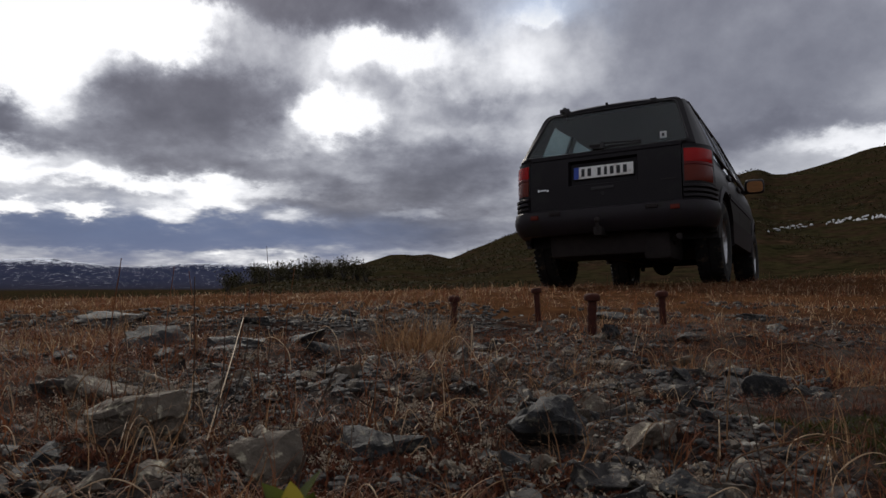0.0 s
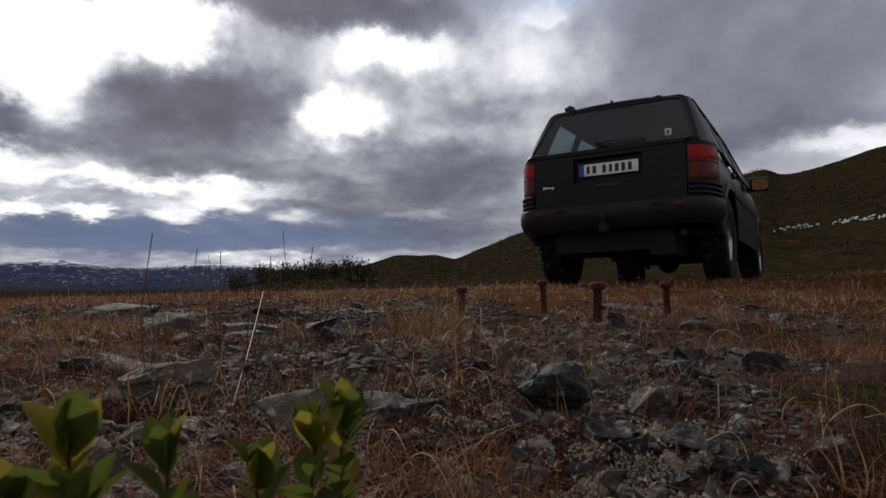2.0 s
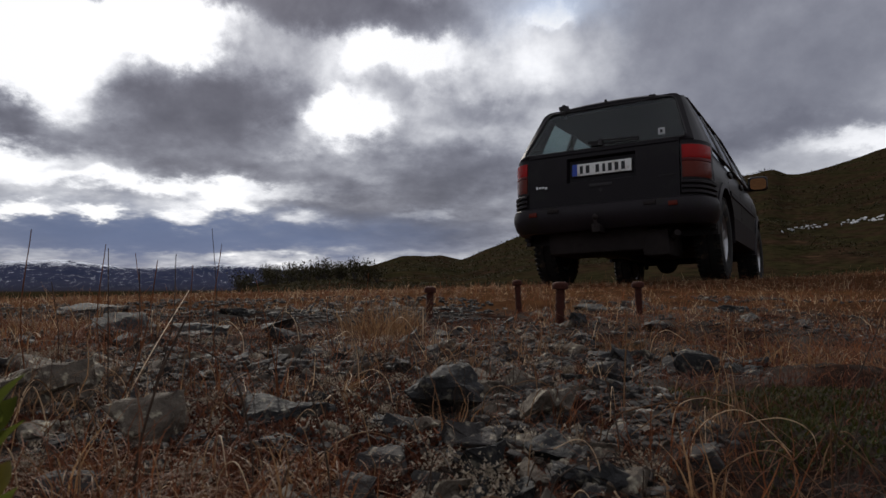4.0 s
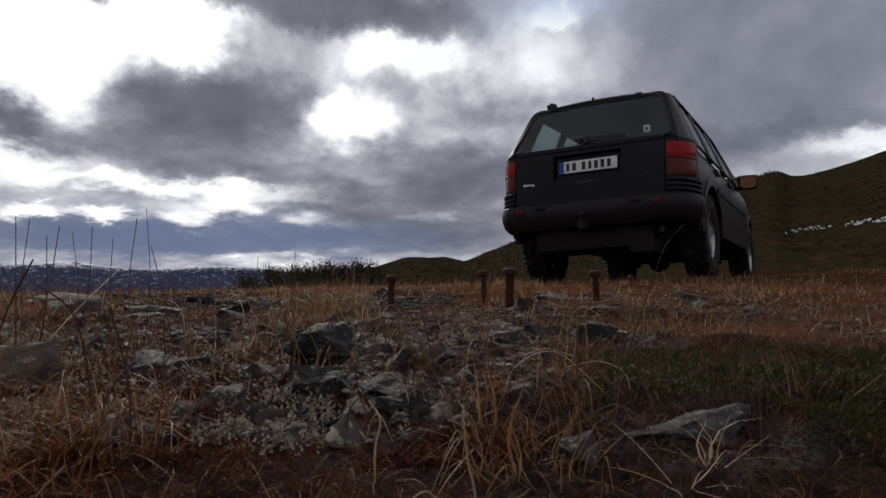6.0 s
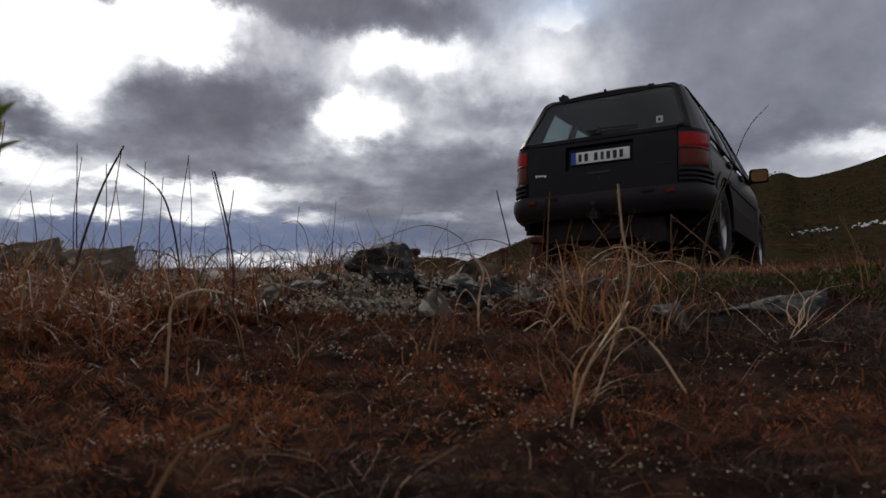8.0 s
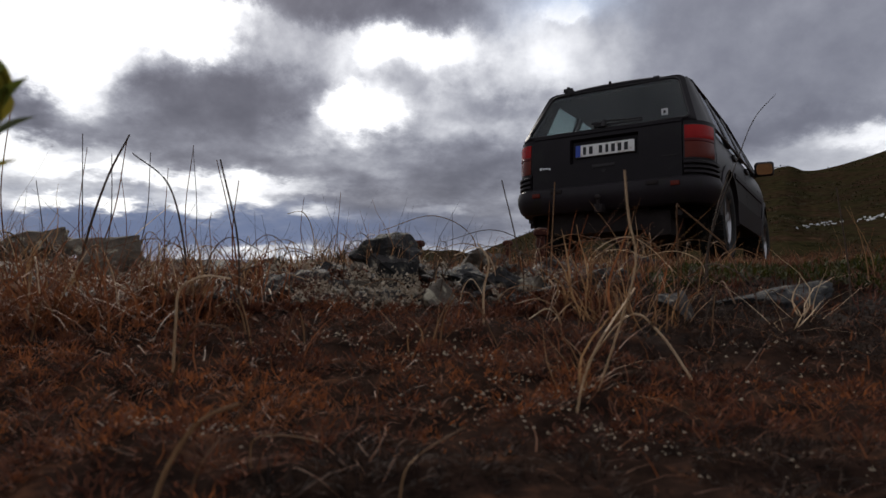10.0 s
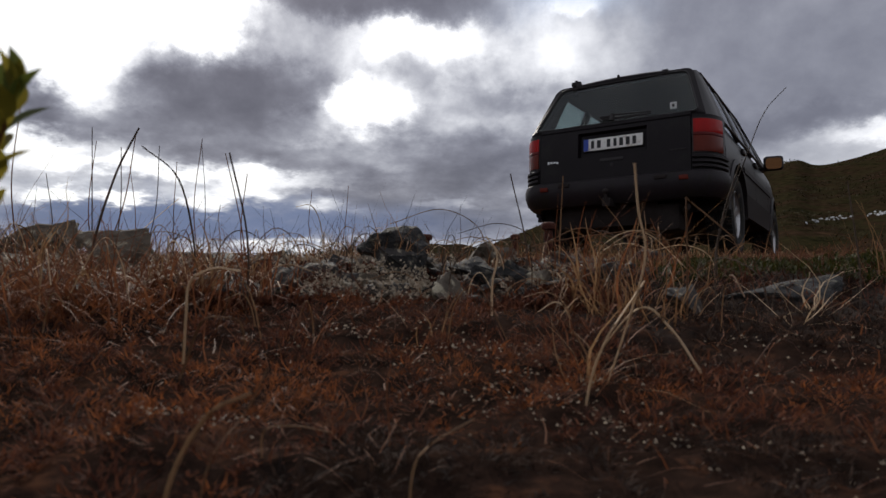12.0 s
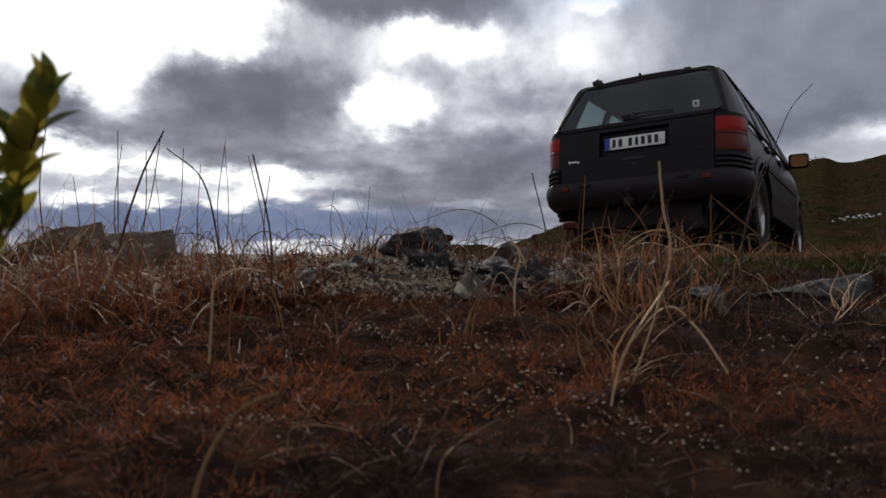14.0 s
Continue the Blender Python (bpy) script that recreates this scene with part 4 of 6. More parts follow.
def mirror_material():
    def build(nt, p, out):
        p.inputs["Base Color"].default_value = (0.85, 0.88, 0.88, 1)
        p.inputs["Metallic"].default_value, p.inputs["Roughness"].default_value = 1.0, 0.02
    return material("mirror", build)


MIRROR = mirror_material()


def parked_car():
    car = thing("car", CAR, "dark boxy off-road estate car parked on dry grass", "car")
    tailgate(car)
    bumper(car)
    flanks(car)
    glass_and_roof(car)
    seats(car)
    underside_and_front(car)


def roof_camera():
    cam_m = CAR @ pose(-0.437, 0.475, 1.572, 0, 0, 0)
    dev = thing("action_camera", cam_m, "small black action camera clamped on the car roof edge", "camera")
    bm = bmesh.new()
    box(bm, (0, -0.012, -0.012), (0.045, 0.05, 0.075), pose(0, 0, 0, 20, 0, 0), 0.006)
    part("clamp", bm, MAT["black"], dev)
    bm = bmesh.new()
    cyl(bm, (0, 0, 0.01), (0, 0, 0.05), 0.012, n=10)
    part("mount_arm", bm, MAT["black"], dev)
    bm = bmesh.new()
    box(bm, (0, 0, 0.060), (0.088, 0.035, 0.036), None, 0.005)
    body = part("camera_body", bm, MAT["black"], dev)
    bm = bmesh.new()
    cyl(bm, (0.018, -0.016, 0.060), (0.018, -0.022, 0.060), 0.012, n=14)
    part("lens", bm, MAT["black"], body)
    bm = bmesh.new()
    box(bm, (0.0, 0, 0.084), (0.03, 0.025, 0.016), None, 0.004)
    part("latch", bm, MAT["black"], body)


parked_car()
roof_camera()


# ---- stones ----
def rock_mesh(name, size, seed, mat, slaty=0.0):
    """An angular broken stone: a hull of few points, cut finer and chipped. Its base lies at z 0."""
    rng = random.Random(seed)
    bm = bmesh.new()
    for k in range(11):
        a, h = rng.uniform(0, 6.283), rng.uniform(-0.5, 0.5)
        r = (1 - abs(h) * 0.5) * rng.uniform(0.75, 1.0)
        bm.verts.new((0.5 * r * math.cos(a), 0.5 * r * math.sin(a), h * (1 - slaty * 0.3)))
    bmesh.ops.convex_hull(bm, input=bm.verts)
    bmesh.ops.delete(bm, geom=[v for v in bm.verts if not v.link_faces], context="VERTS")
    bmesh.ops.triangulate(bm, faces=bm.faces)
    bmesh.ops.bevel(bm, geom=list(bm.edges), offset=0.014, segments=1, affect="EDGES", profile=0.5)
    bmesh.ops.triangulate(bm, faces=bm.faces)
    bmesh.ops.subdivide_edges(bm, edges=[e for e in bm.edges if e.calc_length() > 0.12], cuts=2, use_grid_fill=True)
    bmesh.ops.triangulate(bm, faces=bm.faces)
    off = Vector((seed * 1.7, seed * 0.9, seed * 2.3))
    if max(size) > 0.05:
        bmesh.ops.subdivide_edges(bm, edges=[e for e in bm.edges if e.calc_length() > 0.07], cuts=1, use_grid_fill=True)
        bmesh.ops.triangulate(bm, faces=bm.faces)
    for v in bm.verts:
        n = noise.noise(v.co * 3.0 + off) * 0.11 + noise.noise(v.co * 7.5 + off) * 0.058 + noise.noise(v.co * 19 + off) * 0.032
        layer = (abs(((v.co.z + 0.25 * v.co.x) * 5.5 + seed) % 1 - 0.5) - 0.25) * 0.07 * slaty
        v.co += v.co.normalized() * (n + layer)
    lo = min(v.co.z for v in bm.verts)
    for v in bm.verts:
        v.co.z -= lo
        v.co = Vector((v.co.x * size[0], v.co.y * size[1], v.co.z * size[2]))
    bm.normal_update()
    for f in bm.faces:
        f.smooth = True
    for e in bm.edges:
        e.smooth = e.calc_face_angle(0) < radians(28)
    me = bpy.data.meshes.new(name)
    bm.to_mesh(me)
    bm.free()
    me.materials.append(mat)
    return me


LARGE = []


def stone(x, y, w, d, h, turn, seed, mat="rock", tilt=(0, 0), sink=0.25, slaty=0.4, name="rock", label="angular grey rock half sunk in gravel", group="rocks in the gravel"):
    LARGE.append((x, y, max(w, d)))
    ob = new(name, rock_mesh(name, (w, d, h), seed, MAT[mat], slaty))
    ob.matrix_world = pose(x, y, h1(x, y) - h * sink, tilt[0], tilt[1], turn)
    return tagged(ob, label, "rock", group)


def main_rocks():
    brown = "pale brown lichened rock on the gravel"
    slab_l = "thin dark slate slab lying on turf"
    stone(-0.150, 0.628, 0.098, 0.07, 0.070, 25, 1, "rock_brown", (6, -12), 0.22, label=brown)
    stone(-0.062, 0.735, 0.130, 0.085, 0.056, -8, 2, "rock_dark", (0, 6), 0.25)
    stone(0.114, 0.742, 0.112, 0.08, 0.078, 12, 3, "rock_dark", (0, -8), 0.22)
    stone(0.205, 0.735, 0.105, 0.07, 0.064, 50, 4, "rock_brown", (4, 10), 0.25)
    stone(0.470, 1.060, 0.085, 0.06, 0.068, -15, 5, "rock_dark", (0, 4), 0.22)
    stone(1.130, 2.560, 0.15, 0.12, 0.080, 10, 6, "rock_dark", (0, 3), 0.3, 0.8, label=slab_l)
    stone(-1.170, 2.520, 0.34, 0.20, 0.090, 4, 7, "rock_dark", (0, 2), 0.25, 0.9, label=slab_l)
    stone(-0.660, 1.650, 0.22, 0.15, 0.095, -10, 8, "rock_dark", (0, 6), 0.25, 0.9, label=slab_l)
    stone(-0.470, 1.660, 0.19, 0.15, 0.070, 20, 38, "rock_dark", (0, -4), 0.25, 0.9, label=slab_l)
    stone(-0.525, 1.130, 0.16, 0.10, 0.075, 15, 9, "rock_brown", (0, -6), 0.25, label=brown)
    stone(-0.330, 0.780, 0.18, 0.11, 0.075, -20, 10, "rock_brown", (0, 3), 0.2, label=brown)
    stone(0.440, 0.500, 0.145, 0.09, 0.042, 14, 11, "rock_dark", (-8, -6), 0.25, 0.9, label="smooth dark slate slab beside the crowberry mat")
    stone(0.342, 0.440, 0.042, 0.032, 0.030, 30, 12, "rock", (0, 6), 0.25)
    stone(0.306, 0.560, 0.055, 0.04, 0.036, -12, 13, "rock", (0, 4), 0.25)
    stone(0.412, 2.600, 0.09, 0.06, 0.035, 5, 14, "rock_brown", (0, 3), 0.3, label=brown)
    stone(0.620, 2.620, 0.20, 0.10, 0.055, -14, 15, "rock_dark", (0, 12), 0.3, 0.9, label=slab_l)
    stone(-0.100, 3.480, 0.12, 0.09, 0.080, 5, 16, "rock_dark", (0, 0), 0.25)
    stone(0.860, 2.950, 0.16, 0.12, 0.085, 18, 17, "rock", (0, 4), 0.25)
    stone(-0.270, 1.640, 0.14, 0.10, 0.080, -20, 18, "rock_dark", (0, 8), 0.25)
    stone(-0.350, 1.900, 0.13, 0.10, 0.070, 35, 19, "rock_dark", (0, -8), 0.25)
    stone(-0.640, 2.400, 0.16, 0.10, 0.060, 0, 20, "rock_dark", (0, 3), 0.25)
    stone(-0.025, 0.535, 0.080, 0.055, 0.030, 20, 21, "rock", (0, 4), 0.25, 0.8)
    stone(0.062, 0.560, 0.060, 0.045, 0.034, -25, 22, "rock", (0, -5), 0.25)
    stone(-0.605, 1.120, 0.10, 0.08, 0.050, 12, 23, "rock", (0, 3), 0.25)
    stone(0.155, 0.870, 0.07, 0.05, 0.050, -30, 24, "rock_brown", (0, 4), 0.25, label=brown)
    stone(-0.160, 0.510, 0.065, 0.05, 0.034, 10, 25, "rock", (0, 4), 0.25)
    stone(0.330, 1.020, 0.09, 0.06, 0.050, 40, 26, "rock", (0, 6), 0.3)
    stone(-0.200, 1.250, 0.08, 0.06, 0.045, 5, 27, "rock", (0, 3), 0.3)
    stone(0.620, 1.850, 0.13, 0.09, 0.06, 15, 28, "rock", (0, 4), 0.3)


RUBBLE = {m: [rock_mesh("stone", (0.05, 0.05 * (0.6 + 0.03 * k), 0.018 + 0.0022 * k), 100 + 7 * k, MAT[m], 0.15 + 0.08 * k) for k in range(9)] for m in ("rock", "rock_dark", "rock_brown")}


def rubble():
    """Broken stones over the bare ground: the nearest as single stones, the rest as one spread."""
    rng = random.Random(11)
    near, rest = 0, {m: ([], [], 0) for m in RUBBLE}
    arrays = {m: [(np.array([v.co[:] for v in me.vertices]), [list(p.vertices) for p in me.polygons]) for me in RUBBLE[m]] for m in RUBBLE}
    tries = 0
    while tries < 2600:
        tries += 1
        y = 0.47 + 2.5 * rng.random() ** 1.7
        x = rng.uniform(-0.70, 0.56) * y - 0.02
        open_soil = float(value_noise(np.array(x * 2.4), np.array(y * 2.4), 21) + 0.5 * value_noise(np.array(x * 7), np.array(y * 7), 22))
        if (x > 0.33 and y < 1.02) or math.hypot(x - 0.2, y + 0.05) < 0.52 or open_soil < np.interp(y, [0.5, 1.2, 1.8, 3.0], [-0.55, -0.30, 0.10, 0.35]):
            continue
        if any(math.hypot(x - a, y - b) < 0.62 * c + 0.012 for a, b, c in LARGE):
            continue
        mat, k = rng.choice(("rock", "rock", "rock_dark", "rock_dark", "rock_brown", "rock_brown")), rng.randrange(9)
        q = (0.28 + 1.05 * rng.random() ** 2.2) * (0.80 + 0.30 * y)
        m = pose(x, y, h1(x, y) - 0.007 * q, rng.uniform(-22, 22), rng.uniform(-22, 22), rng.uniform(0, 360)) @ Matrix.Scale(q, 4)
        if near < 260 and y < 1.35 and q > 0.42:
            ob = new("stone", RUBBLE[mat][k])
            ob.matrix_world = m
            tagged(ob, {"rock": "small broken grey stone on bare gravel", "rock_dark": "small dark slate chip on bare gravel", "rock_brown": "small tan lichened stone on bare gravel"}[mat], "stone", "loose small stones")
            near += 1
        else:
            v, f, n = rest[mat]
            bv, bf = arrays[mat][k]
            M = np.array(m)
            v.append(bv @ M[:3, :3].T + M[:3, 3])
            f.extend([[i + n for i in p] for p in bf])
            rest[mat] = (v, f, n + len(bv))
    for mat, (v, f, n) in rest.items():
        ob = new("rubble", from_arrays("rubble", np.concatenate(v).tolist(), f, MAT[mat]))
        tagged(ob, "scattered broken slate rubble on gravel", "rubble", kind="stuff")


def gravel():
    """Grit and pebbles too many to count."""
    rng = np.random.default_rng(5)
    base = []
    for s in range(6):
        b = bmesh.new()
        bmesh.ops.create_icosphere(b, subdivisions=1, radius=1)
        for v in b.verts:
            v.co *= 0.75 + 0.45 * abs(noise.noise(v.co * 1.7 + Vector((s * 5.1, 0, 0))))
        base.append((np.array([v.co[:] for v in b.verts]), np.array([[v.index for v in f.verts] for f in b.faces])))
        b.free()
    V, F, off = [], [], 0
    n = 0
    while n < 9000:
        r = 0.28 * (14 ** rng.random())
        a = radians(rng.uniform(-42, 42))
        x, y = r * math.sin(a) + 0.08, r * math.cos(a)
        m = value_noise(np.array(x * 2.6), np.array(y * 2.6), 21) + 0.35 * value_noise(np.array(x * 8), np.array(y * 8), 22)
        if m < (-0.15 if y > 0.60 else 0.75) or (x > 0.36 and 0.40 < y < 1.0):
            continue
        bv, bf = base[int(rng.integers(6))]
        s = rng.uniform(0.0015, 0.0085) * (0.8 + 0.5 * r) * (0.55 if y < 0.42 else 1)
        t = rng.uniform(0, 6.283)
        c, q = math.cos(t), math.sin(t)
        p = bv * (s, s * rng.uniform(0.6, 1), s * rng.uniform(0.4, 0.8))
        p = np.stack([p[:, 0] * c - p[:, 1] * q + x, p[:, 0] * q + p[:, 1] * c + y, p[:, 2] + h1(x, y) + s * 0.15], -1)
        V.append(p)
        F.append(bf + off)
        off += len(p)
        n += 1
    ob = new("gravel", from_arrays("gravel", np.concatenate(V).tolist(), np.concatenate(F).tolist(), MAT["gravel"]))
    tagged(ob, "loose dark grey grit and pebbles on soil", "gravel", kind="stuff")


main_rocks()
rubble()
gravel()


# ---- rusty iron bolts in the ground ----
def bolts():
    label = "rusted iron bolt with a wide head standing in the ground"
    for k, (x, y, top, lean, r) in enumerate(((0.034, 2.317, 0.196, 2, 0.0125), (0.361, 2.696, 0.221, -3, 0.0125), (0.400, 1.916, 0.208, 1, 0.0135), (0.720, 2.327, 0.212, -2, 0.0125))):
        z = h1(x, y)
        h = top - z
        b = thing("bolt", pose(x, y, z, lean, lean * 0.7, 20 * k), label, "bolt", "iron bolts")
        bm = bmesh.new()
        rings = []
        for i in range(15):
            t = -0.03 + (h - 0.012 + 0.03) * i / 14
            rr = r * (0.9 + 0.08 * math.sin(i * 2.1 + k)) * (1.06 if i % 2 else 0.96)
            rings.append([(rr * math.cos(a), rr * math.sin(a), t) for a in [2 * math.pi * j / 16 for j in range(16)]])
        loft(bm, rings)
        part("shaft", bm, MAT["rust"], b, smooth=50)
        bm = bmesh.new()
        rings = []
        for q, t in ((0.9, -0.014), (1.52, -0.011), (1.60, -0.002), (1.46, 0.004), (0.9, 0.008)):
            rings.append([(r * q * (1 + 0.05 * math.sin(3 * a + k)) * math.cos(a), r * q * (1 + 0.04 * math.cos(2 * a + k)) * math.sin(a), h + t) for a in [2 * math.pi * j / 18 for j in range(18)]])
        loft(bm, rings)
        part("head", bm, MAT["rust"], b, smooth=50)


bolts()


# ---- grass ----
def blade_field(pos, length, azim, lean, droop, width, segs=3, rng=None, twist=0.6):
    """Many bent blades as arrays: verts and quads."""
    n = len(pos)
    t = np.linspace(0, 1, segs + 1)[None, :, None]
    L = length[:, None, None]
    d = np.stack([np.cos(azim), np.sin(azim), np.zeros(n)], -1)[:, None, :]
    side = np.stack([-np.sin(azim), np.cos(azim), np.zeros(n)], -1)[:, None, :]
    up = np.array([0, 0, 1.0])[None, None, :]
    ln, dr = lean[:, None, None], droop[:, None, None]
    c = pos[:, None, :] + up * L * (t * np.cos(ln) - dr * t ** 2.2) + d * L * (t * np.sin(ln) + dr * 0.8 * t ** 2)
    wig = rng.normal(0, 0.10, n)[:, None, None] * np.sin(t * 4.5)
    c = c + side * L * wig
    w = width[:, None, None] * (1 - t * 0.85) * 0.5
    a = rng.uniform(-twist, twist, n)[:, None, None]
    s = side * np.cos(a) + d * np.sin(a)
    v = np.stack([c - s * w, c + s * w], 2).reshape(n, -1, 3)
    k = (segs + 1) * 2
    f = np.array([[2 * i, 2 * i + 1, 2 * i + 3, 2 * i + 2] for i in range(segs)])
    F = (np.arange(n)[:, None, None] * k + f[None]).reshape(-1, 4)
    return v.reshape(-1, 3), F


def mesh_object(name, vf, mat):
    v, f = vf
    return new(name, from_arrays(name, v.tolist(), f.tolist(), mat, True))


def turf():
    rng = np.random.default_rng(3)
    for name, mat, N, seed, hmul in (("rusty_turf", "rusty_grass", 52000, 1, 0.85), ("straw_turf", "straw", 48000, 2, 0.80), ("short_turf", "rusty_grass", 36000, 3, 0.5), ("pale_turf", "pale_straw", 15000, 4, 0.8)):
        r = 0.62 * (22 ** rng.random(N))
        a = np.radians(rng.uniform(-43, 43, N))
        x, y = r * np.sin(a) + 0.08, r * np.cos(a)
        m = value_noise(x * 2.2, y * 2.2, 30) + 0.6 * value_noise(x * 6, y * 6, 31 + seed % 2) + 0.3 * value_noise(x * 15, y * 15, 35)
        bare = np.interp(y, [0.5, 1.1, 1.7, 2.0, 2.9, 3.4, 6], [0.95, 0.80, 0.25, 0.25, 0.15, -0.35, -0.9]) - 0.35 * (np.abs(x + 0.12 * y) > 0.42 * y + 0.15)
        bare = bare - 0.5 * ((x < -0.35 * y) & (y > 1.0)) - 0.6 * ((x > 0.45 * y) & (y > 1.0))
        near_pins = np.exp(-(((x - 0.38) / 0.45) ** 2 + ((y - 2.25) / 0.4) ** 2))
        keep = (m > bare + 0.5 * near_pins) & ~((x > 0.34) & (y < 1.0))
        x, y, r = x[keep], y[keep], r[keep]
        n = len(x)
        # gather blades into clumps
        cx, cy = np.round(x / (0.06 + 0.015 * r)) * (0.06 + 0.015 * r), np.round(y / (0.06 + 0.015 * r)) * (0.06 + 0.015 * r)
        pull = rng.uniform(0.0, 0.75, n)
        bx, by = x + (cx - x) * pull, y + (cy - y) * pull
        length = rng.gamma(5, 0.0105, n) * hmul * (0.75 + 0.10 * np.minimum(r, 5)) * np.clip(0.75 + 0.45 * value_noise(bx * 2.0, by * 2.0, 33) + 0.35 * value_noise(bx * 7.0, by * 7.0, 34), 0.25, 1.6)
        length = np.clip(length, 0.012, 0.17)
        pos = np.stack([bx, by, height(bx, by) - 0.004], -1)
        wid = (0.0013 + 0.0006 * r) * rng.uniform(0.7, 1.3, n)
        lean = np.abs(rng.normal(np.interp(r, [0.6, 2.0, 5.0], [1.05, 0.85, 0.6]), 0.5, n))
        droop = rng.uniform(0.0, 0.95, n) * (rng.random(n) < 0.75)
        ob = mesh_object(name, blade_field(pos, length, rng.uniform(0, 6.283, n), lean, droop, wid, 3, rng), MAT[mat])
        tagged(ob, "dry brown and straw coloured tundra grass", "grass", kind="stuff")


def tuft(x, y, n, h, spread, mat, seed, lean=0.35, width=0.0016, label="dry straw grass tuft growing from the soil", droop=0.6, segs=5):
    rng = np.random.default_rng(seed)
    r = spread * np.sqrt(rng.random(n)) * 0.5
    a = rng.uniform(0, 6.283, n)
    px, py = x + r * np.cos(a), y + r * np.sin(a)
    pos = np.stack([px - x, py - y, height(px, py) - h1(x, y) - 0.003], -1)
    az = a + rng.normal(0, 0.7, n)
    length = h * rng.uniform(0.45, 1.15, n)
    vf = blade_field(pos, length, az, np.abs(rng.normal(lean * 0.6, lean, n)), rng.uniform(0, droop, n), width * rng.uniform(0.7, 1.3, n), segs, rng)
    ob = mesh_object("grass_tuft", vf, MAT[mat])
    ob.location = (x, y, h1(x, y))
    return tagged(ob, label, "grass", "dry grass tufts")


def tufts():
    tuft(-0.060, 1.690, 420, 0.15, 0.20, "straw", 1, 0.45, 0.0022, "large bushy straw grass tuft on gravel")
    rusty = "rust brown dry grass tuft on the gravel"
    for k, (x, y, n, mat) in enumerate(((-0.115, 0.455, 60, "straw"), (-0.060, 0.415, 55, "rusty_grass"), (-0.005, 0.440, 55, "straw"), (0.035, 0.480, 40, "rusty_grass"), (-0.160, 0.500, 60, "straw"), (-0.030, 0.500, 50, "straw"), (0.300, 0.440, 34, "rusty_grass"), (0.270, 0.470, 30, "straw"))):
        tuft(x, y, n, 0.075, 0.035, mat, 140 + k, 1.05, 0.0021, "spreading tussock of curled dry grass on peat", 1.1, 7)
    for k, (x, y, n, h, s, m) in enumerate((
            (0.300, 0.430, 130, 0.048, 0.09, "straw"), (0.245, 0.250, 22, 0.034, 0.02, "straw"), (0.330, 0.530, 90, 0.055, 0.12, "rusty_grass"), (0.275, 0.560, 60, 0.065, 0.07, "rusty_grass"), (0.425, 0.430, 16, 0.050, 0.01, "pale_straw"),
            (0.400, 0.400, 10, 0.045, 0.01, "pale_straw"), (-0.060, 0.430, 90, 0.070, 0.13, "rusty_grass"), (-0.130, 0.500, 130, 0.070, 0.15, "rusty_grass"),
            (0.020, 0.470, 70, 0.060, 0.13, "rusty_grass"), (-0.010, 0.390, 110, 0.055, 0.12, "rusty_grass"), (-0.100, 0.370, 90, 0.060, 0.12, "rusty_grass"), (0.110, 0.640, 60, 0.060, 0.06, "straw"),
            (-0.300, 0.640, 90, 0.09, 0.14, "straw"), (-0.250, 0.880, 50, 0.075, 0.16, "straw"), (-0.110, 0.900, 45, 0.07, 0.16, "rusty_grass"), (-0.400, 0.930, 60, 0.08, 0.18, "straw"), (-0.420, 0.800, 90, 0.085, 0.16, "rusty_grass"), (-0.720, 1.350, 160, 0.11, 0.24, "rusty_grass"),
            (-0.900, 1.600, 160, 0.12, 0.25, "straw"), (-0.560, 1.420, 120, 0.10, 0.20, "rusty_grass"), (-0.950, 2.050, 160, 0.12, 0.3, "straw"),
            (0.820, 1.250, 120, 0.09, 0.22, "rusty_grass"), (0.640, 1.200, 110, 0.08, 0.2, "straw"), (1.050, 1.500, 140, 0.10, 0.25, "rusty_grass"),
            (0.250, 1.300, 80, 0.08, 0.14, "straw"), (0.040, 1.180, 70, 0.07, 0.13, "rusty_grass"), (-0.200, 0.950, 60, 0.07, 0.10, "rusty_grass"),
            (0.210, 0.680, 40, 0.055, 0.05, "rusty_grass"), (0.560, 0.560, 24, 0.06, 0.05, "straw"), (-0.120, 0.780, 40, 0.06, 0.06, "straw"),
            (0.360, 0.640, 30, 0.07, 0.04, "straw"), (0.450, 1.330, 90, 0.08, 0.16, "straw"), (-0.420, 1.020, 60, 0.07, 0.12, "straw"),
            (0.170, 0.330, 14, 0.040, 0.03, "straw"), (0.110, 0.290, 12, 0.035, 0.03, "rusty_grass"), (0.250, 0.300, 22, 0.034, 0.04, "rusty_grass"))):
        near = y < 0.7
        tuft(x, y, n, h * (1.35 if near else 1.1), s, m, 40 + k, 0.85 if near else 0.7, 0.0013 if near else 0.0016, rusty if m == "rusty_grass" else "dry straw grass tuft growing from the soil")


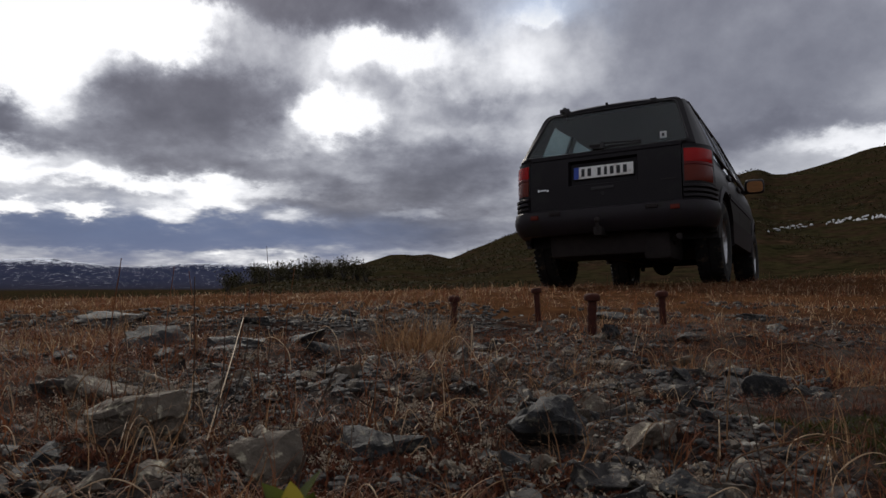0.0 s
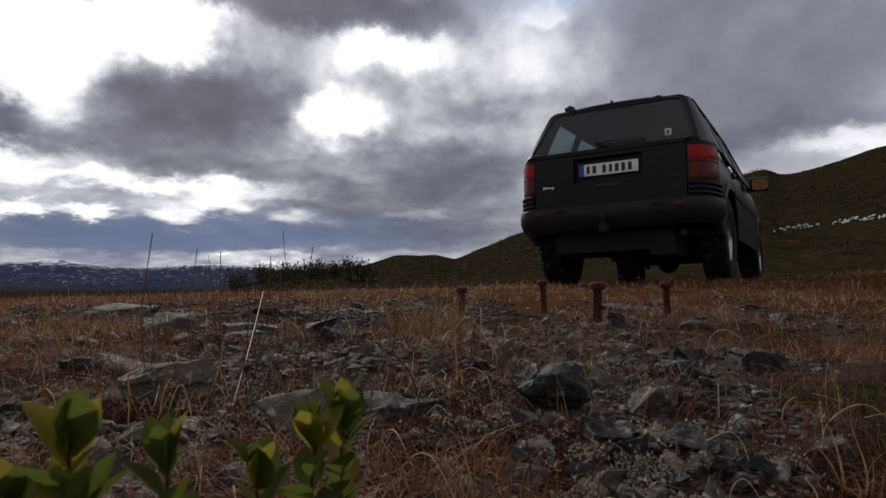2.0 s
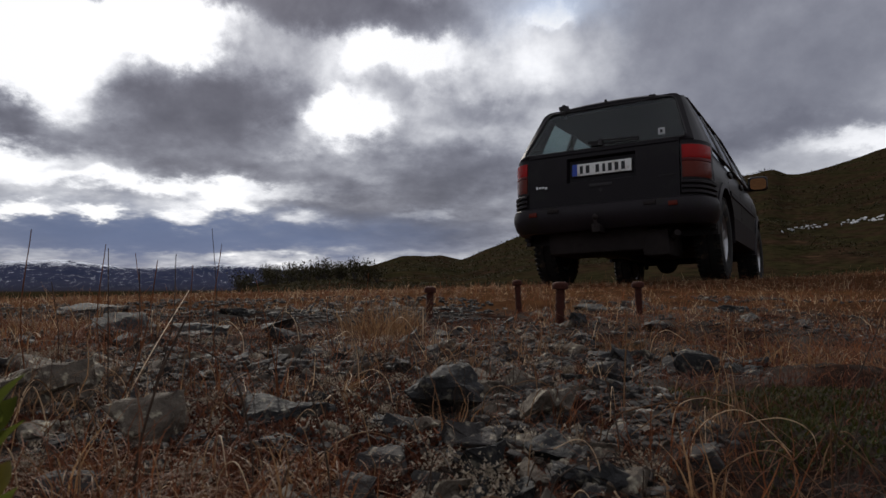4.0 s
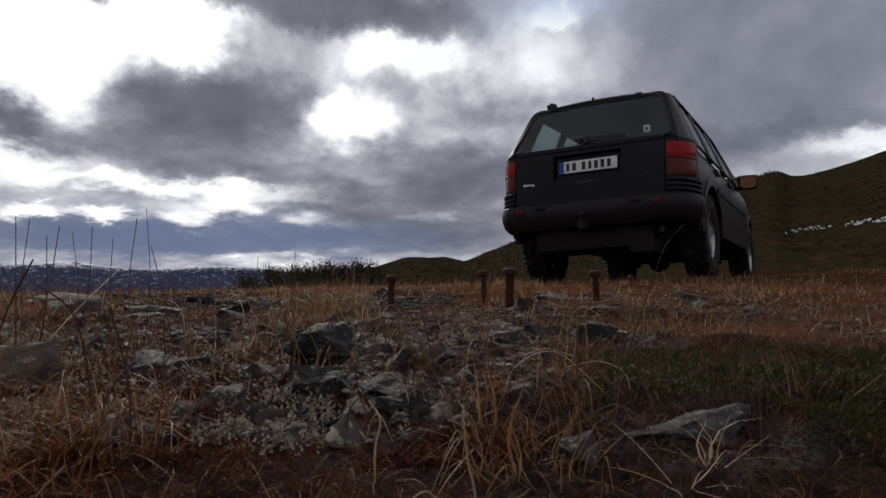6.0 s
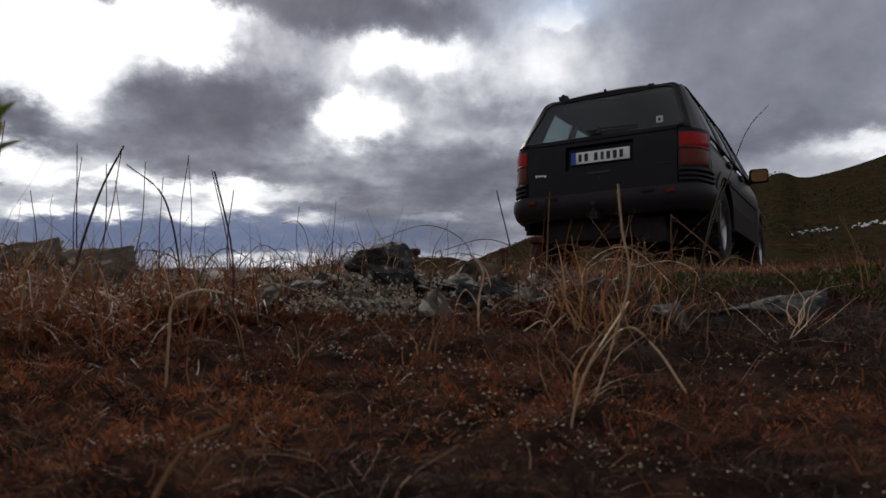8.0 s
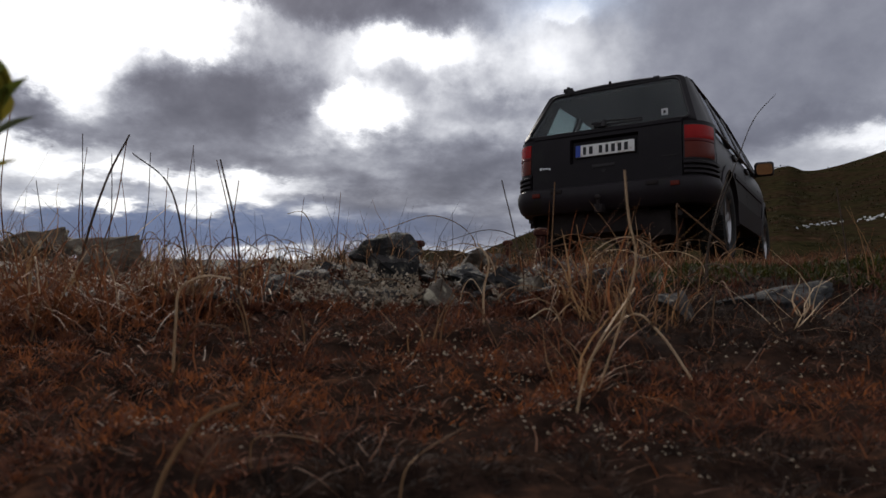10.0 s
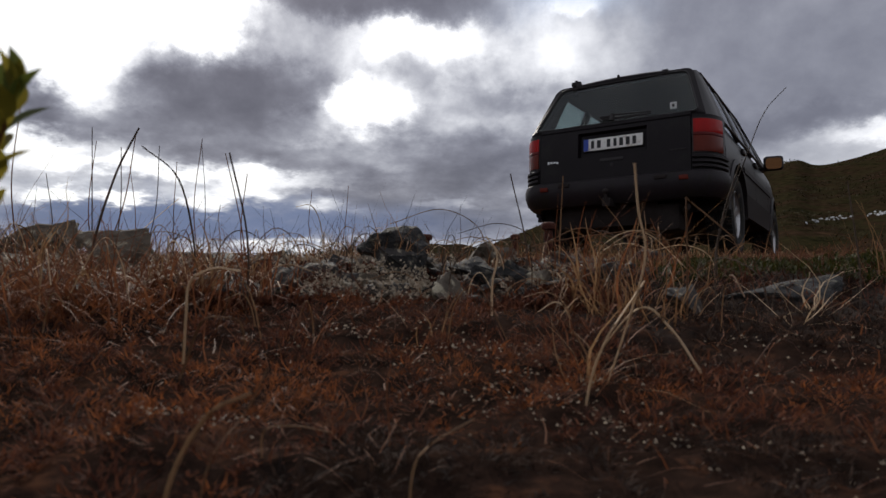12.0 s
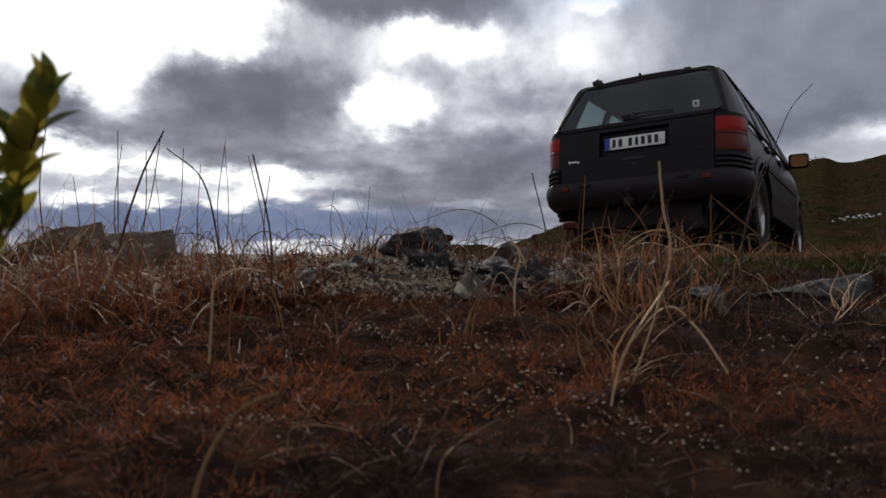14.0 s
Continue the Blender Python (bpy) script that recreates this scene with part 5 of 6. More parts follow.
def stalk(points, r0, r1, mat, label, name="grass_stalk"):
    """One stem along a smooth line through the points."""
    P = [Vector(p) for p in points]
    P = [P[0] + (P[0] - P[1])] + P + [P[-1] + (P[-1] - P[-2])]
    line = []
    for i in range(1, len(P) - 2):
        for k in range(6):
            t = k / 6
            a, b, c, d = P[i - 1], P[i], P[i + 1], P[i + 2]
            line.append(0.5 * ((2 * b) + (c - a) * t + (2 * a - 5 * b + 4 * c - d) * t * t + (3 * b - a - 3 * c + d) * t ** 3))
    line.append(P[-2])
    o = line[0].copy()
    bm = bmesh.new()
    rings = []
    for i, p in enumerate(line):
        tan = (line[min(i + 1, len(line) - 1)] - line[max(i - 1, 0)]).normalized()
        u = tan.orthogonal().normalized()
        v = tan.cross(u)
        r = r0 + (r1 - r0) * i / (len(line) - 1)
        rings.append([p - o + (u * math.cos(a) + v * math.sin(a) * 0.7) * r for a in [2 * math.pi * j / 6 for j in range(6)]])
    loft(bm, rings)
    ob = part(name, bm, MAT[mat], smooth=60)
    ob.location = o
    return tagged(ob, label, "grass", "single grass stalks")


def rooted(points):
    """Drop a stem's foot to the soil under it."""
    x, y, _ = points[0]
    return [(x, y, h1(x, y) - 0.004)] + list(points)


def stalks():
    pale, dark = "single pale dry straw stalk", "thin dark dry stalk standing upright"
    stalk([(-0.265, 0.801, 0.058), (-0.285, 0.95, 0.125), (-0.325, 1.17, 0.196)], 0.0012, 0.0008, "pale_straw", pale)
    stalk([(0.252, 0.240, 0.018), (0.260, 0.236, 0.045), (0.267, 0.235, 0.072), (0.264, 0.234, 0.091), (0.262, 0.232, 0.110)], 0.0005, 0.0006, "pale_straw", pale)
    stalk(rooted([(0.339, 0.422, 0.087), (0.338, 0.420, 0.115), (0.341, 0.419, 0.114), (0.367, 0.413, 0.090)]), 0.0008, 0.0006, "straw", pale)
    stalk(rooted([(0.372, 0.465, 0.081), (0.378, 0.460, 0.117), (0.386, 0.454, 0.146)]), 0.0008, 0.0006, "dark_stem", dark)
    stalk(rooted([(0.390, 0.511, 0.095), (0.408, 0.496, 0.163), (0.417, 0.487, 0.191), (0.429, 0.478, 0.207)]), 0.0007, 0.0003, "dark_stem", dark)
    stalk(([(0.070, 0.252, 0.024), (0.072, 0.249, 0.046), (0.073, 0.250, 0.060), (0.082, 0.253, 0.066), (0.093, 0.257, 0.065)]), 0.0007, 0.0005, "pale_straw", pale)
    stalk(([(0.082, 0.220, 0.022), (0.089, 0.223, 0.044), (0.097, 0.226, 0.046), (0.103, 0.228, 0.044), (0.105, 0.229, 0.034)]), 0.0006, 0.0004, "straw", pale)
    stalk([(0.134, 0.084, 0.004), (0.136, 0.088, 0.022), (0.142, 0.092, 0.034), (0.150, 0.095, 0.038)], 0.0006, 0.0005, "straw", pale)
    stalk([(0.238, 0.208, 0.010), (0.241, 0.208, 0.027), (0.246, 0.208, 0.040), (0.253, 0.215, 0.049), (0.270, 0.25, 0.062)], 0.0006, 0.0005, "pale_straw", pale)
    stalk([(0.255, 0.30, 0.020), (0.268, 0.255, 0.050), (0.281, 0.252, 0.043), (0.293, 0.247, 0.024)], 0.0006, 0.0007, "pale_straw", pale)
    stalk(rooted([(0.478, 0.473, 0.073), (0.470, 0.473, 0.136)]), 0.0010, 0.0006, "dark_stem", dark)
    stalk(rooted([(0.292, 0.737, 0.095), (0.295, 0.730, 0.176)]), 0.0012, 0.0008, "straw", pale)
    stalk(rooted([(0.241, 0.541, 0.090), (0.227, 0.536, 0.150)]), 0.0009, 0.0006, "dark_stem", dark)
    stalk([(0.240, 0.610, 0.070), (0.252, 0.607, 0.092), (0.328, 0.619, 0.106), (0.364, 0.610, 0.107), (0.377, 0.605, 0.094)], 0.0009, 0.0006, "straw", pale)
    stalk(rooted([(0.143, 0.084, 0.015), (0.144, 0.089, 0.026), (0.147, 0.101, 0.033), (0.150, 0.107, 0.042)]), 0.0003, 0.0002, "straw", pale)
    stalk(rooted([(0.184, 0.103, 0.018), (0.187, 0.108, 0.024), (0.198, 0.118, 0.029)]), 0.0004, 0.0002, "straw", pale)
    stalk(rooted([(0.141, 0.135, 0.021), (0.149, 0.138, 0.022), (0.160, 0.135, 0.021)]), 0.0003, 0.0002, "straw", pale)
    stalk(rooted([(0.172, 0.162, 0.016), (0.171, 0.162, 0.028), (0.172, 0.164, 0.036)]), 0.0003, 0.0002, "rusty_grass", pale)
    stalk(rooted([(0.209, 0.393, 0.059), (0.212, 0.393, 0.077), (0.205, 0.393, 0.089)]), 0.0010, 0.0006, "pale_straw", pale)
    stalk(rooted([(-0.102, 0.487, 0.082), (-0.089, 0.494, 0.141), (-0.074, 0.501, 0.181)]), 0.0012, 0.0007, "dark_stem", dark)
    stalk(rooted([(0.044, 0.419, 0.034), (0.043, 0.419, 0.090), (0.031, 0.415, 0.146)]), 0.0010, 0.0006, "dark_stem", dark)
    stalk(rooted([(-0.026, 0.500, 0.086), (-0.038, 0.495, 0.139), (-0.063, 0.484, 0.163)]), 0.0010, 0.0006, "dark_stem", dark)
    uprights = ((-0.285, 0.820, -0.281, 0.803, 0.246),
                (-0.258, 0.778, -0.215, 0.783, 0.232),
                (-0.202, 0.968, -0.199, 0.951, 0.260),
                (-0.268, 0.828, -0.253, 0.822, 0.224),
                (-0.078, 0.800, -0.103, 0.780, 0.209),
                (-0.353, 0.778, -0.345, 0.760, 0.265),
                (-0.284, 0.931, -0.253, 0.931, 0.246),
                (-0.254, 1.000, -0.252, 0.989, 0.233),
                (-0.068, 0.750, -0.064, 0.744, 0.179),
                (-0.436, 0.962, -0.433, 0.955, 0.209),
                (-0.086, 1.211, -0.095, 1.201, 0.215),
                (-0.046, 1.219, -0.031, 1.213, 0.226),
                (-0.300, 1.215, -0.301, 1.208, 0.303), (-0.370, 0.985, -0.370, 0.976, 0.262), (-0.42, 1.20, -0.43, 1.20, 0.26))
    for k, (x, y, tx, ty, tz) in enumerate(uprights):
        z = h1(x, y) - 0.004
        mid = ((x + tx) / 2 + 0.012 * math.sin(k * 2.3), (y + ty) / 2, (z + tz) / 2)
        stalk([(x, y, z), mid, (tx, ty, tz)], 0.0009, 0.0005, "rusty_grass" if k % 3 else "dark_stem", dark)
    rng = random.Random(8)
    for k in range(190):
        y = rng.uniform(0.30, 0.75) if k % 2 else rng.uniform(0.42, 1.6)
        x = rng.uniform(-0.62, 0.62) * y
        if k % 2:
            x = rng.uniform(-0.30, 0.45)
        h = rng.uniform(0.022, 0.060) * (1 if y < 0.8 else 1.5)
        a = rng.uniform(0, 6.283)
        z = h1(x, y) - 0.003
        dx, dy = math.cos(a) * h, math.sin(a) * h
        c = rng.uniform(0.5, 1.7)
        stalk([(x, y, z), (x + dx * 0.15, y + dy * 0.15, z + h * 0.6), (x + dx * 0.5 * c, y + dy * 0.5 * c, z + h * 0.85), (x + dx * c, y + dy * c, z + h * rng.uniform(0.05, 0.8))],
              0.0004 + 0.0005 * y, 0.0003 + 0.0002 * y, rng.choice(("pale_straw", "straw", "straw", "dark_stem")), "bent dry grass stem over the gravel")
    # tangled curls of dead grass where the soil meets the stones
    for name, mat, seed, n in (("tangled_grass", "rusty_grass", 61, 1500), ("tangled_straw", "straw", 62, 2000)):
        rt = np.random.default_rng(seed)
        y = rt.uniform(0.33, 0.56, n)
        x = rt.uniform(-0.62, 0.10, n) * (y + 0.12)
        ok = value_noise(x * 11, y * 11, seed) + 0.5 * value_noise(x * 30, y * 30, seed + 5) > 0.12
        x, y = x[ok], y[ok]
        n = len(x)
        pos = np.stack([x, y, height(x, y) - 0.002], -1)
        ob = mesh_object(name, blade_field(pos, rt.uniform(0.030, 0.085, n), rt.uniform(0, 6.28, n), np.abs(rt.normal(0.6, 0.5, n)), rt.uniform(0.25, 1.15, n), rt.uniform(0.0009, 0.0021, n), 6, rt), MAT[mat])
        tagged(ob, "tangled curled blades of dead tundra grass", "grass", kind="stuff")
    # fringe of thin stems behind the rocks
    rr = np.random.default_rng(77)
    n = 420
    x = rr.uniform(-0.55, 0.20, n)
    y = rr.uniform(0.60, 1.15, n)
    pos = np.stack([x, y, height(x, y)], -1)
    ob = mesh_object("thin_stems", blade_field(pos, rr.uniform(0.04, 0.10, n), rr.uniform(0, 6.28, n), np.abs(rr.normal(0.1, 0.3, n)), rr.uniform(0, 0.25, n), rr.uniform(0.0008, 0.0013, n), 4, rr), MAT["dark_stem"])
    tagged(ob, "sparse thin dark dead grass stems", "grass", kind="stuff")


turf()
tufts()
stalks()


# ---- low ground cover ----
def crumbs(name, pts, smin, smax, mat, label, category, seed, tall=1.0):
    """Clumped tiny lobes scattered over given points."""
    rng = np.random.default_rng(seed)
    oct_v = np.array([(1, 0, 0), (-0.5, 0.87, 0), (-0.5, -0.87, 0), (0.1, 0, 1.2)], float)
    oct_f = np.array([(0, 1, 3), (1, 2, 3), (2, 0, 3), (1, 0, 2)])
    n = len(pts)
    # finer growth on the trodden spot by the start
    s = (rng.uniform(smin, smax, n) * np.clip(np.hypot(pts[:, 0] - 0.2, pts[:, 1] + 0.06) / 0.30, 0.30, 1.0))[:, None, None]
    t = rng.uniform(0, 6.283, n)
    c, q = np.cos(t)[:, None], np.sin(t)[:, None]
    v = oct_v[None] * np.array([1, 1, tall])
    tl = rng.normal(0, 0.5, (n, 2))
    vx = v[..., 0] * c - v[..., 1] * q + v[..., 2] * tl[:, :1]
    vy = v[..., 0] * q + v[..., 1] * c + v[..., 2] * tl[:, 1:]
    V = np.stack([vx, vy, np.broadcast_to(v[..., 2], vx.shape)], -1) * s + pts[:, None, :]
    F = (np.arange(n)[:, None, None] * 4 + oct_f[None]).reshape(-1, 3)
    ob = new(name, from_arrays(name, V.reshape(-1, 3).tolist(), F.tolist(), mat))
    return tagged(ob, label, category, kind="stuff")


def lichens():
    rng = np.random.default_rng(15)
    spots = [(0.165, 0.545, 0.10), (0.120, 0.500, 0.07), (0.230, 0.520, 0.06), (0.060, 0.730, 0.05), (0.090, 0.920, 0.06), (-0.500, 1.020, 0.16), (-0.340, 0.800, 0.10), (-0.10, 0.66, 0.05),
             (0.385, 0.372, 0.018), (0.030, 0.640, 0.05), (-0.200, 0.860, 0.06), (-0.620, 1.250, 0.10), (0.260, 1.100, 0.05), (0.215, 0.600, 0.04), (-0.080, 0.560, 0.035)]
    for k in range(75):
        y = 0.52 + 1.1 * rng.random() ** 1.3
        x = rng.uniform(-0.62, 0.42) * y
        if x < 0.33:
            spots.append((x, y, rng.uniform(0.012, 0.042)))
    for k, (x, y, r) in enumerate(spots):
        n = int(330000 * r * r + 120)
        a, q = rng.uniform(0, 6.283, n), r * np.sqrt(rng.random(n))
        px, py = x + q * np.cos(a), y + q * np.sin(a)
        m = value_noise(px * 45, py * 45, 50 + k) + 0.4 * value_noise(px * 16, py * 16, 51)
        keep = m > 0.12 + 0.45 * (q / r)
        for a, b, c in LARGE:
            keep &= np.hypot(px - a, py - b) > 0.45 * c
        px, py, m = px[keep], py[keep], m[keep]
        if not len(px):
            continue
        pz = height(px, py) + 0.002 + 0.016 * np.clip(m + 0.2, 0, 1) * rng.random(len(px))
        crumbs("lichen_patch", np.stack([px, py, pz], -1), 0.0007, 0.0019, MAT["lichen"], "pale grey branching lichen on gravel", "lichen", k, 1.3)
    # loose flakes on the dark soil close by, in small drifts
    px, py = [], []
    for cx, cy, r, n in ((0.215, 0.215, 0.035, 130), (0.245, 0.170, 0.025, 70), (0.190, 0.300, 0.05, 110), (0.110, 0.160, 0.02, 60), (0.300, 0.140, 0.03, 50), (0.350, 0.290, 0.05, 90), (0.130, 0.340, 0.05, 90), (0.235, 0.085, 0.02, 60), (0.42, 0.22, 0.05, 70)):
        px.append(rng.normal(cx, r * 0.6, n))
        py.append(rng.normal(cy, r * 0.6, n))
    px, py = np.concatenate(px), np.concatenate(py)
    crumbs("lichen_flakes", np.stack([px, py, height(px, py) + 0.003], -1), 0.0004, 0.0012, MAT["lichen"], "scattered pale lichen flakes on dark soil", "lichen", 90, 0.8)


def soil_moss():
    rng = np.random.default_rng(16)
    n = 5200
    cx, cy = rng.uniform(-0.34, 0.80, n), 0.0 + 0.56 * rng.random(n) ** 0.85
    warm = value_noise(cx * 9, cy * 9, 76) + 0.55 * value_noise(cx * 30, cy * 30, 77) - 2.2 * (cx - 0.16)
    pick = rng.normal(0, 0.22, n)
    for name, mat, sel, tall, lab in (("orange_moss", "orange_moss", warm + pick > 0.62, 1.25, "orange-brown moss and dead tufts on peaty soil"),
                                      ("brown_moss", "moss", (warm + pick <= 0.62) & (warm + pick > -0.25), 1.0, "red-brown moss litter on peaty soil"),
                                      ("dark_moss", "dark_moss", warm + pick <= -0.25, 0.8, "blackish moss on peaty soil")):
        ax, ay = cx[sel], cy[sel]
        k = 44
        size = np.repeat(0.003 + 0.009 * rng.random(len(ax)) ** 1.8, k)
        ang, q = rng.uniform(0, 6.283, len(size)), np.sqrt(rng.random(len(size)))
        px, py = np.repeat(ax, k) + size * q * np.cos(ang), np.repeat(ay, k) + size * q * np.sin(ang)
        pz = height(px, py) - 0.001 + size * 0.85 * tall * (1 - q * q)
        m = len(px)
        vf = blade_field(np.stack([px, py, pz], -1), size * rng.uniform(0.25, 0.75, m), ang + rng.normal(0, 0.6, m), 0.2 + 0.9 * q + rng.normal(0, 0.2, m), rng.uniform(0, 0.5, m), rng.uniform(0.0004, 0.0010, m), 2, rng, 1.5)
        tagged(mesh_object(name, vf, MAT[mat]), lab, "moss", kind="stuff")
    n = 65000
    py = 0.42 + 1.9 * rng.random(n) ** 1.6
    px = rng.uniform(-0.66, 0.5, n) * (py + 0.15)
    m = value_noise(px * 7, py * 7, 72) + 0.7 * value_noise(px * 26, py * 26, 73)
    keep = (m > 0.0) & ~((px > 0.36) & (py < 1.0))
    px, py, m = px[keep], py[keep], m[keep]
    pz = height(px, py) + 0.010 * np.clip(m, 0, 1.2) * rng.random(len(px))
    crumbs("litter_moss", np.stack([px, py, pz], -1), 0.0010, 0.0032, MAT["moss"], "dark brown moss cushions between the stones", "moss", 92, 1.4)
    # dead bits of stem among it
    n = 13000
    py = 0.12 + 1.9 * rng.random(n) ** 0.9
    px = rng.uniform(-0.66, 0.66, n) * (py + 0.3) + 0.05
    pos = np.stack([px, py, height(px, py) + 0.002], -1)
    ob = mesh_object("stem_litter", blade_field(pos, rng.uniform(0.006, 0.024, n) * (0.8 + py), rng.uniform(0, 6.28, n), rng.uniform(0.4, 1.3, n), rng.uniform(0, 0.9, n), rng.uniform(0.0004, 0.0009, n) * (0.8 + py), 3, rng), MAT["rusty_grass"])
    tagged(ob, "short dead stem litter on dark soil", "grass", kind="stuff")


def crowberry_mat():
    rng = np.random.default_rng(17)
    n = 85000
    x, y = rng.uniform(0.32, 1.5, n), rng.uniform(0.30, 1.12, n)
    edge = np.minimum.reduce([(1.25 + 0.22 * value_noise(y * 5, y * 0, 85) - x) / 0.06, (x - 0.365 - 0.05 * value_noise(y * 9, y * 0, 80)) / 0.05, (y - np.interp(x, [0.48, 0.56, 0.9, 1.3], [0.46, 0.34, 0.36, 0.52]) + 0.07 * value_noise(x * 7, x * 0, 81)) / 0.04, (0.97 + 0.12 * value_noise(x * 5, x * 0, 82) - y) / 0.05])
    keep = (edge > rng.random(n) * 0.6) & ~((np.abs(x - 0.44) < 0.075) & (np.abs(y - 0.50) < 0.045))
    x, y, edge = x[keep], y[keep], np.clip(edge[keep], 0, 1)
    lump = 0.010 + 0.009 * value_noise(x * 22, y * 22, 83) + 0.007 * value_noise(x * 7, y * 7, 84)
    k = len(x)
    z = height(x, y) + edge * np.clip(lump, 0.002, 1) * rng.uniform(0.5, 1.0, k)
    vf = blade_field(np.stack([x, y, z], -1), rng.uniform(0.004, 0.010, k), rng.uniform(0, 6.28, k), rng.uniform(0.2, 1.3, k), rng.uniform(0, 0.3, k), rng.uniform(0.0014, 0.0026, k), 2, rng)
    tagged(mesh_object("crowberry_mat", vf, MAT["crowberry"]), "dark green crowberry mat creeping over the ground", "plant", kind="stuff")
    n = 3500
    x, y = rng.uniform(0.38, 1.15, n), rng.uniform(0.48, 0.95, n)
    z = height(x, y) + 0.004
    vf = blade_field(np.stack([x, y, z], -1), rng.uniform(0.010, 0.024, n), rng.uniform(0, 6.28, n), rng.uniform(0.0, 0.9, n), rng.uniform(0, 0.2, n), rng.uniform(0.0008, 0.0014, n), 2, rng)
    tagged(mesh_object("crowberry_twigs", vf, MAT["twig"]), "red-brown twigs among dark green crowberry", "plant", kind="stuff")


lichens()
soil_moss()
crowberry_mat()


# ---- leafy dwarf shrubs ----
def leaf_mesh(name, mat, length=1.0):
    bm = bmesh.new()
    rows = []
    for i in range(7):
        t = i / 6
        w = 0.29 * math.sin(math.pi * min(1, 0.06 + 0.94 * t ** 1.15) ** 0.9) * (1.0 if t < 0.98 else 0.2)
        z = 0.05 * math.sin(t * 3.0)
        rows.append([bm.verts.new((-w, t, z + 0.10 * w / 0.27 * 0.8)), bm.verts.new((0, t, z)), bm.verts.new((w, t, z + 0.10 * w / 0.27 * 0.8))])
    for a, b in zip(rows, rows[1:]):
        for k in range(2):
            bm.faces.new((a[k], a[k + 1], b[k + 1], b[k]))
    for f in bm.faces:
        f.smooth = True
    me = bpy.data.meshes.new(name)
    bm.to_mesh(me)
    bm.free()
    me.materials.append(mat)
    return me


LEAF_G, LEAF_Y = leaf_mesh("leaf_green", MAT["leaf"]), leaf_mesh("leaf_yellow", MAT["leaf_yellow"])


def leafy_shrub(tip, base, leaves, size, seed, label, bare=0.66, yellow=0.22):
    rng = random.Random(seed)
    b, t = Vector(base), Vector(tip)
    b.z = h1(b.x, b.y) - 0.003
    sh = thing("dwarf_shrub", Matrix.Translation(b), label, "shrub", "leafy dwarf shrubs")
    t = t - b
    mid = t * 0.5 + Vector((rng.uniform(-0.012, 0.012), rng.uniform(-0.012, 0.012), 0))
    pts = [(1 - u) ** 2 * Vector() + 2 * u * (1 - u) * mid + u * u * t for u in [k / 8 for k in range(9)]]
    bm = bmesh.new()
    rings = []
    for i, p in enumerate(pts):
        r = (0.0013 - 0.0007 * i / 8) * min(1, size / 0.016)
        rings.append([p + Vector((r * math.cos(a), r * math.sin(a), 0)) for a in [2 * math.pi * j / 6 for j in range(6)]])
    loft(bm, rings)
    part("stem", bm, MAT["twig"], sh, "reddish woody stem", 60)
    turn = rng.uniform(0, 360)
    for k in range(leaves):
        u = 1 - 0.012 * k if k < 6 else 0.93 - (bare - 0.07) * ((k - 5) / max(1, leaves - 6)) ** 1.1
        p = (1 - u) ** 2 * Vector() + 2 * u * (1 - u) * mid + u * u * t
        turn += 137.5 + rng.uniform(-15, 15)
        lift = (76 if k < 2 else 64 if k < 6 else 48) + rng.uniform(-12, 10)
        s = size * rng.uniform(0.8, 1.12) * (0.72 if k < 2 else 1)
        lf = new("leaf", LEAF_Y if rng.random() < yellow else LEAF_G)
        lf.parent = sh
        lf.matrix_local = Matrix.Translation(p) @ pose(0, 0, 0, 0, 0, turn) @ pose(0, 0, 0, lift, rng.uniform(-20, 20), 0) @ Matrix.Scale(s, 4)


def shrubs():
    lab = "low leafy shrub with yellow-green leaves on a red stem"
    for k, (x, y, z, n, size) in enumerate((
            (-0.052, 0.250, 0.152, 14, 0.024), (-0.060, 0.235, 0.146, 11, 0.023), (-0.127, 0.180, 0.155, 13, 0.024), (-0.120, 0.172, 0.134, 12, 0.024), (-0.100, 0.190, 0.150, 10, 0.022),
            (-0.138, 0.140, 0.130, 12, 0.023), (-0.150, 0.190, 0.132, 10, 0.022), (-0.034, 0.190, 0.118, 10, 0.022), (-0.082, 0.230, 0.133, 9, 0.021), (-0.112, 0.150, 0.115, 12, 0.022),
            (-0.015, 0.110, 0.074, 9, 0.021), (-0.074, 0.110, 0.070, 10, 0.021), (0.014, 0.150, 0.074, 9, 0.020), (-0.045, 0.140, 0.078, 9, 0.021), (0.007, 0.090, 0.068, 9, 0.020),
            (-0.104, 0.130, 0.076, 10, 0.021), (-0.148, 0.140, 0.088, 10, 0.022), (-0.104, 0.090, 0.062, 9, 0.020), (-0.030, 0.100, 0.062, 9, 0.020), (-0.088, 0.165, 0.104, 9, 0.021), (-0.055, 0.100, 0.056, 8, 0.020))):
        leafy_shrub((x, y, z), (x + 0.012 - 0.009 * (k % 4), y + 0.012, 0), n + 4, size, 200 + k, lab, 0.52, 0.3)
    sprig = "small leafy shrub sprig with yellow-green leaves"
    leafy_shrub((0.1165, 0.064, 0.0965), (0.072, 0.054, 0), 20, 0.0090, 231, sprig, 0.30, 0.5)
    leafy_shrub((0.1110, 0.066, 0.0880), (0.070, 0.058, 0), 20, 0.0090, 232, sprig, 0.30, 0.5)
    leafy_shrub((0.1120, 0.064, 0.0740), (0.070, 0.050, 0), 12, 0.0080, 233, sprig, 0.25, 0.5)


shrubs()


